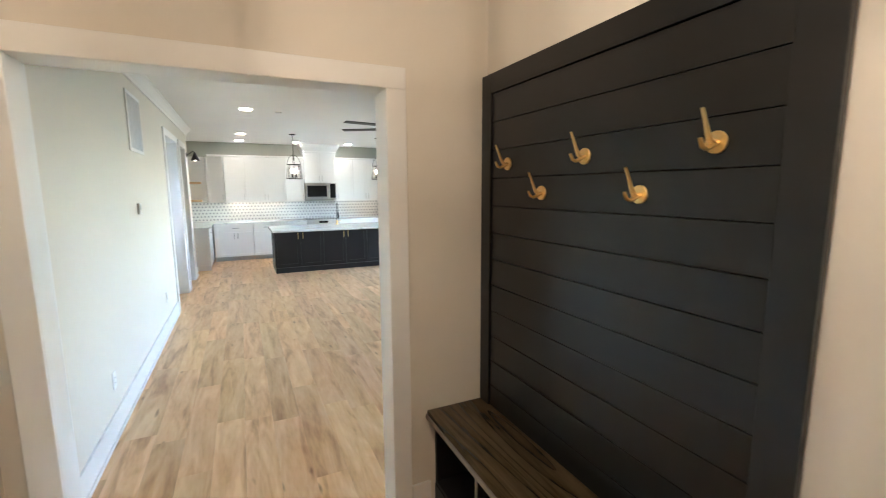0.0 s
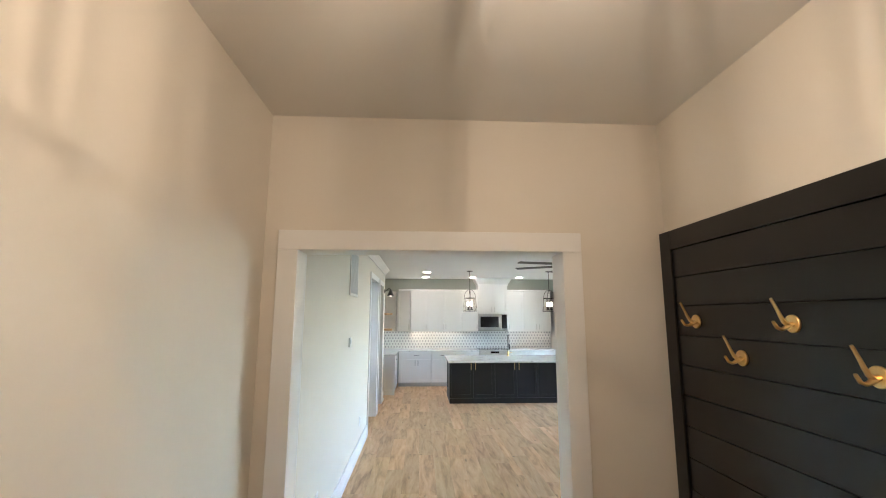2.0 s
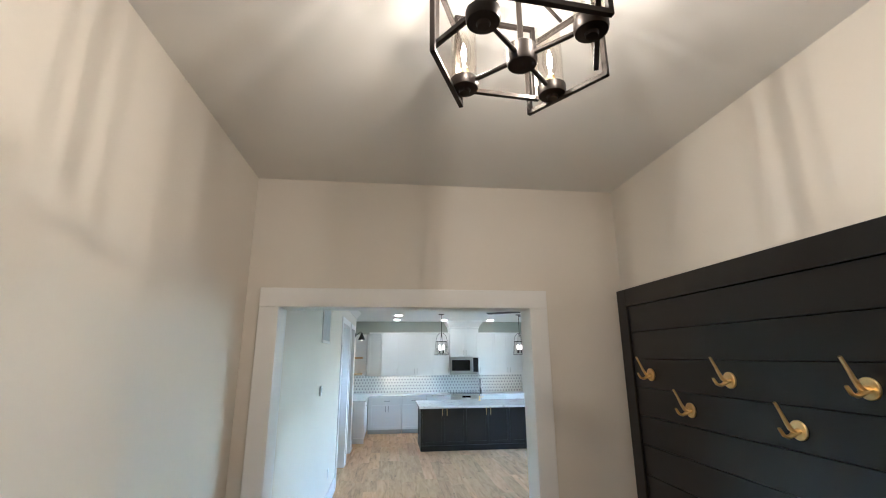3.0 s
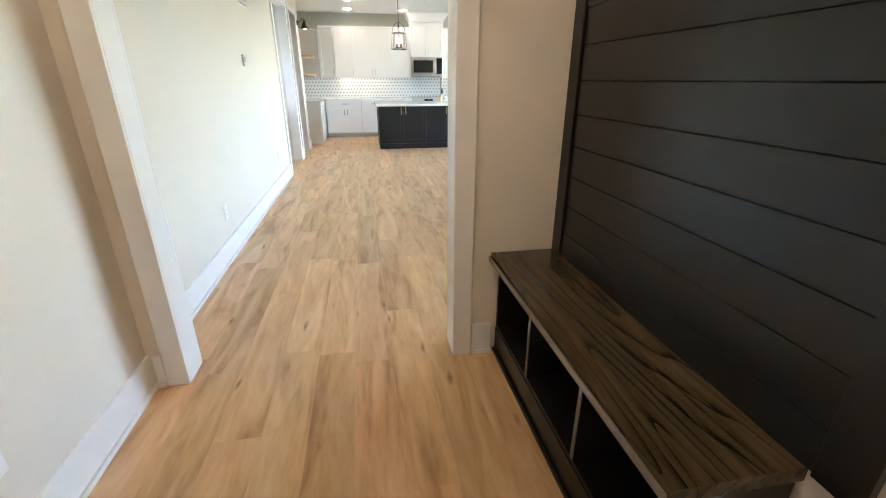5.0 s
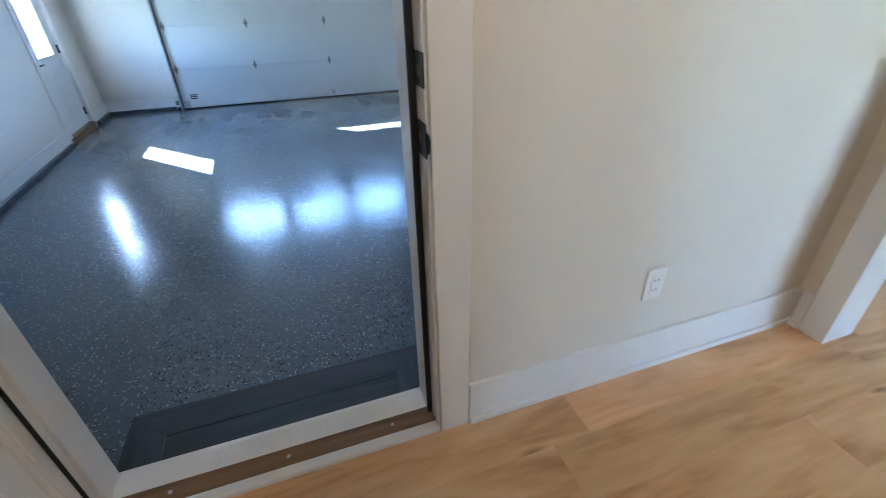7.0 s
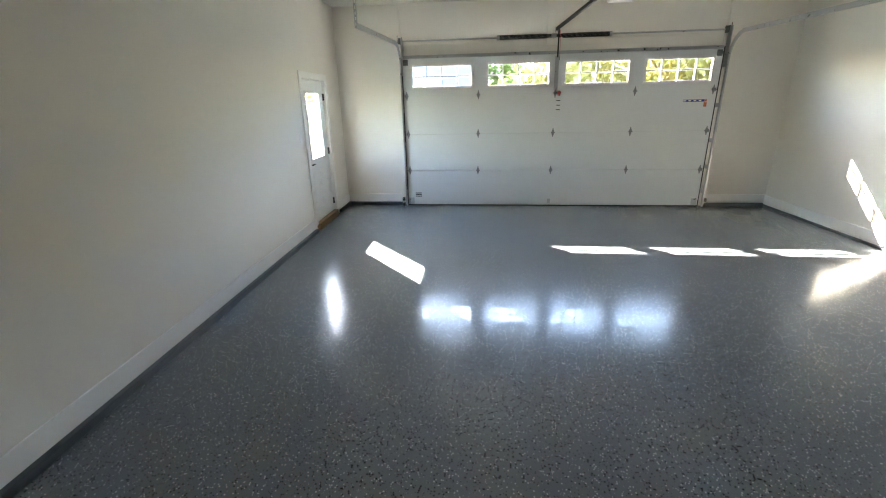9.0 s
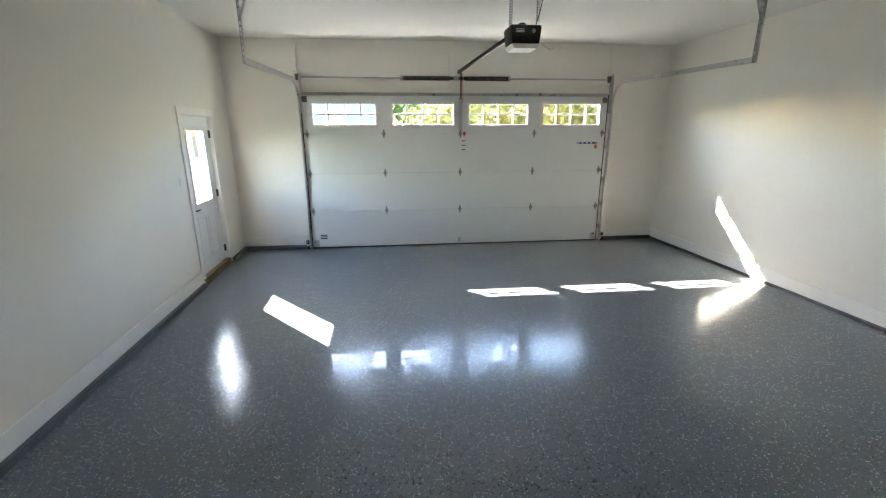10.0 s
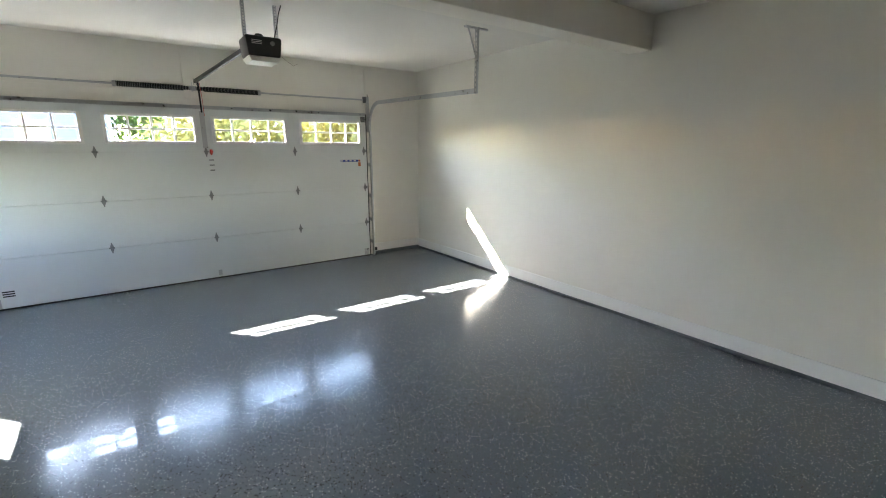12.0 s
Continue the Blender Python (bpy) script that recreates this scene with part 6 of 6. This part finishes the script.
# pendants
def pendant(x, y):
    p = thing("pendant_light", "dark bronze cage pendant with a glowing candle cluster", "pendant light", "island pendants", at=(x, y, GRZ))
    part("canopy", lathe(bmesh.new(), [(0.065, 0.0), (0.065, -0.012), (0.012, -0.022)], (x, y, GRZ), "z", 22), BRONZE, p)
    part("stem", rod(bmesh.new(), (x, y, 2.20), (x, y, GRZ - 0.02), 0.006), BRONZE, p)
    arch = bmesh.new()
    for s in (0, math.pi / 2):
        dx, dy = math.cos(s), math.sin(s)
        tube(arch, [(x + dx * 0.125 * math.cos(a), y + dy * 0.125 * math.cos(a), 2.10 + 0.19 * math.sin(a)) for a in [math.pi * i / 16 for i in range(17)]], 0.0045, seg=6, side=(dy, -dx, 0.01))
    part("arch", arch, BRONZE, p, smooth=True)
    for z, r in ((2.105, 0.125), (1.825, 0.152)):
        bm = bmesh.new()
        for i in range(8):
            a0, a1 = 2 * math.pi * i / 8, 2 * math.pi * (i + 1) / 8
            bar(bm, (x + r * math.cos(a0), y + r * math.sin(a0), z), (x + r * math.cos(a1), y + r * math.sin(a1), z), 0.008, 0.012)
        part("ring", bm, BRONZE, p)
    for i in range(8):
        a = 2 * math.pi * i / 8
        part("upright", bar(bmesh.new(), (x + 0.125 * math.cos(a), y + 0.125 * math.sin(a), 2.105), (x + 0.152 * math.cos(a), y + 0.152 * math.sin(a), 1.825), 0.005), BRONZE, p)
    for i in range(4):
        a = math.pi / 4 + math.pi / 2 * i
        bx, by = x + 0.055 * math.cos(a), y + 0.055 * math.sin(a)
        part("candle", rod(bmesh.new(), (bx, by, 1.86), (bx, by, 1.93), 0.011), BRONZE, p)
        part("bulb", lathe(bmesh.new(), [(0.006, 0.0), (0.014, 0.02), (0.018, 0.045), (0.012, 0.08), (0.003, 0.10)], (bx, by, 1.93), "z", 12), PEND_BULB, p, "glowing candle bulb", smooth=True)
    part("candle_base", lathe(bmesh.new(), [(0.075, 1.850), (0.075, 1.860)], (x, y, 0), "z", 16), BRONZE, p)
    bm = bmesh.new()
    for i in range(8):
        a0, a1 = 2 * math.pi * i / 8, 2 * math.pi * (i + 1) / 8
        bm.faces.new([bm.verts.new(q) for q in ((x + 0.149 * math.cos(a0), y + 0.149 * math.sin(a0), 1.83), (x + 0.149 * math.cos(a1), y + 0.149 * math.sin(a1), 1.83), (x + 0.122 * math.cos(a1), y + 0.122 * math.sin(a1), 2.10), (x + 0.122 * math.cos(a0), y + 0.122 * math.sin(a0), 2.10))])
    part("glass", bm, CLEAR, p, "clear glass panels")


pendant(1.245, 9.40)
pendant(3.00, 9.40)
# recessed lights
for x, y in ((0.372, 6.77), (0.308, 9.66), (0.283, 10.90), (1.487, 10.90), (2.695, 10.90), (3.2, 6.77)):
    d = thing("recessed_light", "round white recessed ceiling light, lit", "ceiling light", "recessed lights", at=(x, y, GRZ))
    bm = bmesh.new()
    lathe(bm, [(0.095, -0.0005), (0.095, -0.006), (0.078, -0.010), (0.076, -0.004)], (x, y, GRZ), "z", 28)
    part("trim_ring", bm, PLASTIC, d)
    part("lens", lathe(bmesh.new(), [(0.074, -0.0102), (0.074, -0.0125)], (x, y, GRZ), "z", 24), CAN_GLOW, d, "glowing lens")
sm = thing("smoke_detector", "small white ceiling sprinkler cover", "detector", at=(0.80, 6.9, GRZ))
part("cover", lathe(bmesh.new(), [(0.045, -0.0005), (0.045, -0.008), (0.03, -0.018)], (0.80, 6.9, GRZ), "z", 20), PLASTIC, sm)
# ceiling fan
fn = thing("ceiling_fan", "large dark ceiling fan with slim straight blades", "ceiling fan", at=(2.45, 5.75, GRZ))
FX, FY, FZ = 2.45, 5.75, 2.42
part("canopy", lathe(bmesh.new(), [(0.07, 0.0), (0.06, -0.05), (0.02, -0.06)], (FX, FY, GRZ), "z", 20), BLACK_METAL, fn)
part("downrod", rod(bmesh.new(), (FX, FY, FZ + 0.05), (FX, FY, GRZ - 0.05), 0.012), BLACK_METAL, fn)
part("motor", lathe(bmesh.new(), [(0.05, 0.07), (0.11, 0.05), (0.12, 0.0), (0.10, -0.05), (0.04, -0.07)], (FX, FY, FZ), "z", 24), BLACK_METAL, fn, smooth=True)
for i in range(8):
    a = math.radians(45 * i + 12)
    part("blade", bar(bmesh.new(), (FX + 0.10 * math.cos(a), FY + 0.10 * math.sin(a), FZ), (FX + 1.03 * math.cos(a), FY + 1.03 * math.sin(a), FZ), 0.085, 0.010, up=(0.12 * math.sin(a), -0.12 * math.cos(a), 1)), mat("grey_fan_blade", (0.07, 0.065, 0.06), 0.5, var=0.1) if "grey_fan_blade" not in bpy.data.materials else bpy.data.materials["grey_fan_blade"], fn)

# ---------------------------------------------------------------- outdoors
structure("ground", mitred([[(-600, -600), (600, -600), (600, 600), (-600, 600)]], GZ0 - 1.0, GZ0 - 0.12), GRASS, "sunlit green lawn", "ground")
structure("driveway", boxes([(-16, GX0 - 0.12, -3.4, 5.4, GZ0 - 0.2, GZ0 - 0.02)]), CONCRETE, "pale concrete driveway", "road")
structure("path", boxes([(-8.35, -5.0, -5.2, -3.4, GZ0 - 0.2, GZ0 - 0.05)]), CONCRETE, "pale concrete path by the side door", "pavement")


def house(x, y0, y1, h):
    hs = thing("house", "blue sided neighbouring house with white trim", "house", at=(x, (y0 + y1) / 2, GZ0))
    part("wall", box(x - 8, x - 0.02, y0, y1, GZ0 - 0.12, h), SIDING, hs)
    zz = GZ0
    k = 0
    bm = bmesh.new()
    while zz < h - 0.15:
        vs = [bm.verts.new(p) for p in ((x + 0.018, y0, zz), (x + 0.018, y1, zz), (x, y1, zz + 0.149), (x, y0, zz + 0.149))]
        bm.faces.new(vs)
        bm.faces.new([bm.verts.new(p) for p in ((x + 0.018, y0, zz), (x + 0.018, y1, zz), (x - 0.02, y1, zz), (x - 0.02, y0, zz))])
        zz += 0.15
    part("siding", bm, SIDING, hs, "blue lap siding")
    bm = bmesh.new()
    ym = (y0 + y1) / 2
    q = [(x + 0.4, y0 - 0.4, h - 0.1), (x + 0.4, ym, h + 2.6), (x - 8.4, ym, h + 2.6), (x - 8.4, y0 - 0.4, h - 0.1), (x + 0.4, y1 + 0.4, h - 0.1), (x - 8.4, y1 + 0.4, h - 0.1)]
    v = [bm.verts.new(p) for p in q]
    bm.faces.new((v[0], v[1], v[2], v[3]))
    bm.faces.new((v[1], v[4], v[5], v[2]))
    bm.faces.new((v[0], v[1], v[4]))
    part("roof", bm, ROOFING, hs)
    for wy in (y0 + 0.9, y0 + 3.4):
        w = part("window", boxes([(x + 0.019, x + 0.06, wy, wy + 0.1, 0.9, 2.5), (x + 0.019, x + 0.06, wy + 1.0, wy + 1.1, 0.9, 2.5), (x + 0.019, x + 0.06, wy + 0.1, wy + 1.0, 0.9, 1.0), (x + 0.019, x + 0.06, wy + 0.1, wy + 1.0, 2.4, 2.5), (x + 0.019, x + 0.05, wy + 0.1, wy + 1.0, 1.68, 1.73)]), TRIM, hs, "white window frame")
        part("pane", box(x + 0.019, x + 0.03, wy + 0.1, wy + 1.0, 1.0, 2.4), DARKGLASS, w)
    for wy in (y0, y1 - 0.12):
        part("corner_board", box(x + 0.019, x + 0.045, wy, wy + 0.12, GZ0, h), TRIM, hs)


house(-26.0, -7.2, -0.6, 5.2)


def tree(x, y, h, spread, leaf, seed, label, low=0.15, count=2600, size=0.16):
    rng = random.Random(seed)
    t = thing("tree", label, "tree", "trees", at=(x, y, GZ0 - 0.12))
    bm = tube(bmesh.new(), [(x, y, GZ0 - 0.2), (x + 0.05, y, GZ0 + h * 0.3), (x - 0.05, y + 0.08, GZ0 + h * 0.6), (x, y, GZ0 + h * 0.85)], [0.03 * h, 0.022 * h, 0.014 * h, 0.004 * h], seg=8)
    tips = []
    for i in range(16):
        a = rng.uniform(0, 6.28)
        z0 = GZ0 + h * rng.uniform(low, 0.7)
        r = spread * rng.uniform(0.5, 1.0)
        tip = (x + r * math.cos(a), y + r * math.sin(a), z0 + h * rng.uniform(0.05, 0.25))
        mid = (x + r * 0.45 * math.cos(a), y + r * 0.45 * math.sin(a), z0 + h * 0.05)
        tube(bm, [(x, y, z0), mid, tip], [0.010 * h, 0.006 * h, 0.002 * h], seg=5)
        tips.append((tip, mid))
    part("trunk", bm, BARK, t, "grey-brown trunk and limbs")
    verts, faces = [], []
    for i in range(count):
        tip, mid = rng.choice(tips)
        f = rng.random()
        c = Vector(mid).lerp(Vector(tip), f) + Vector((rng.gauss(0, spread * 0.20), rng.gauss(0, spread * 0.20), rng.gauss(0, h * 0.07)))
        if c.z < GZ0 + h * low * 0.5:
            c.z = GZ0 + h * low * (0.5 + rng.random())
        u = Vector((rng.gauss(0, 1), rng.gauss(0, 1), rng.gauss(0, 1))).normalized()
        w = u.orthogonal().normalized()
        s = size * rng.uniform(0.5, 1.2)
        n = len(verts)
        verts += [c + u * s, c + w * s * 0.6, c - u * s, c - w * s * 0.6]
        faces.append((n, n + 1, n + 2, n + 3))
    me = bpy.data.meshes.new("crown")
    me.from_pydata(verts, [], faces)
    me.materials.append(leaf)
    cr = new("crown", me)
    cr.parent = t
    cr.matrix_parent_inverse = Matrix.Translation(t.location).inverted()
    tagged(cr, kind="stuff")


tree(-22.0, 3.6, 5.5, 2.6, LEAF_Y, 3, "yellowing broadleaf tree beyond the driveway", count=7000)
tree(-23.0, 7.6, 6.5, 3.0, LEAF_Y, 4, "yellow-green broadleaf tree beyond the driveway", count=7000)
tree(-21.0, 11.5, 6.0, 2.8, LEAF_Y, 5, "yellow-green broadleaf tree beyond the driveway", count=7000)
tree(-27.0, 0.6, 5.0, 1.2, LEAF_G, 6, "slim green tree beside the blue house", count=1200)
for i, (tx, ty) in enumerate(((-30, -24), (-22, -30), (-14, -26), (-6, -30), (-38, -16))):
    tree(tx, ty, 7.5, 3.6, LEAF_G if i % 2 else LEAF_Y, 20 + i, "broadleaf tree at the edge of the lawn", low=0.08, count=2400, size=0.28)

# ---------------------------------------------------------------- plank floors (last: many pieces)
unit_me = bpy.data.meshes.new("plank")
ub = box(0, 1, 0, 1, -0.009, 0.0)
ub.to_mesh(unit_me)
ub.free()
unit_me.materials.append(FLOOR_WOOD)
floor_root = thing("floor", "light oak plank floor with dark knots and grain", "floor", kind="structure")
rng = random.Random(11)
PW = 0.178


def lay(x0, x1, y0, y1, as_parts, store):
    n = int(math.ceil((x1 - x0) / PW))
    for c in range(n):
        a, b = x0 + c * PW, min(x0 + (c + 1) * PW, x1)
        y = y0 - rng.uniform(0.0, 1.2)
        while y < y1:
            p, q = max(y, y0), min(y + 1.22, y1)
            if q - p > 0.03:
                store.append((a + 0.0003, b - 0.0003, p + 0.0003, q - 0.0003))
            y += 1.22


near, far = [], []
lay(MX0, MX1, MY0, GRY1, True, near)
lay(LW, MX0, GRY0, GRY1, True, near)
SPLIT = MX1 + PW * 9
lay(MX1, SPLIT, GRY0, GRY1, True, near)
lay(SPLIT, GRX1, GRY0, GRY1, False, far)
lay(-2.0, LW, 6.0, GRY1, False, far)
near.sort(key=lambda r: r[2])
for a, b, p, q in near[:300]:
    ob = new("plank", unit_me)
    ob.parent = floor_root
    ob.location, ob.scale = (a, p, 0.0), (b - a, q - p, 1.0)
verts, faces = [], []
for a, b, p, q in near[300:] + far:
    n = len(verts)
    verts += [(a, p, 0.0), (b, p, 0.0), (b, q, 0.0), (a, q, 0.0), (a, p, -0.009), (b, p, -0.009), (b, q, -0.009), (a, q, -0.009)]
    faces += [(n, n + 1, n + 2, n + 3), (n, n + 4, n + 5, n + 1), (n + 1, n + 5, n + 6, n + 2), (n + 2, n + 6, n + 7, n + 3), (n + 3, n + 7, n + 4, n)]
me = bpy.data.meshes.new("distant_planks")
me.from_pydata(verts, [], faces)
me.materials.append(FLOOR_WOOD)
dp = new("distant_planks", me)
dp.parent = floor_root
tagged(dp, kind="stuff")
# backsplash tiles
bs = structure("backsplash", boxes([(-1.0, 3.66, 11.538, 11.5485, CT + 0.001, 1.324)]), GROUT, "white patterned tile backsplash", "backsplash")
verts, faces, dv, df = [], [], [], []
for r in range(6):
    for c in range(62):
        x = -0.99 + c * 0.0745 + (0.037 if r % 2 else 0.0)
        z = CT + 0.004 + r * 0.0745
        n = len(verts)
        verts += [(x, 11.536, z), (x + 0.071, 11.536, z), (x + 0.071, 11.536, z + 0.071), (x, 11.536, z + 0.071), (x, 11.5385, z), (x + 0.071, 11.5385, z), (x + 0.071, 11.5385, z + 0.071), (x, 11.5385, z + 0.071)]
        faces += [(n, n + 1, n + 2, n + 3), (n, n + 4, n + 5, n + 1), (n + 1, n + 5, n + 6, n + 2), (n + 2, n + 6, n + 7, n + 3), (n + 3, n + 7, n + 4, n)]
        m = len(dv)
        cx, cz = x + 0.0355, z + 0.0355
        dv += [(cx + 0.022 * math.cos(math.pi / 3 * i + 0.5), 11.5352, cz + 0.022 * math.sin(math.pi / 3 * i + 0.5)) for i in range(6)]
        df.append(tuple(range(m, m + 6)))
for nm, v, f, mt in (("tiles", verts, faces, TILE), ("inlays", dv, df, TILE_DARK)):
    me = bpy.data.meshes.new(nm)
    me.from_pydata(v, [], f)
    me.materials.append(mt)
    o = new(nm, me)
    o.parent = bs
    tagged(o, kind="stuff")
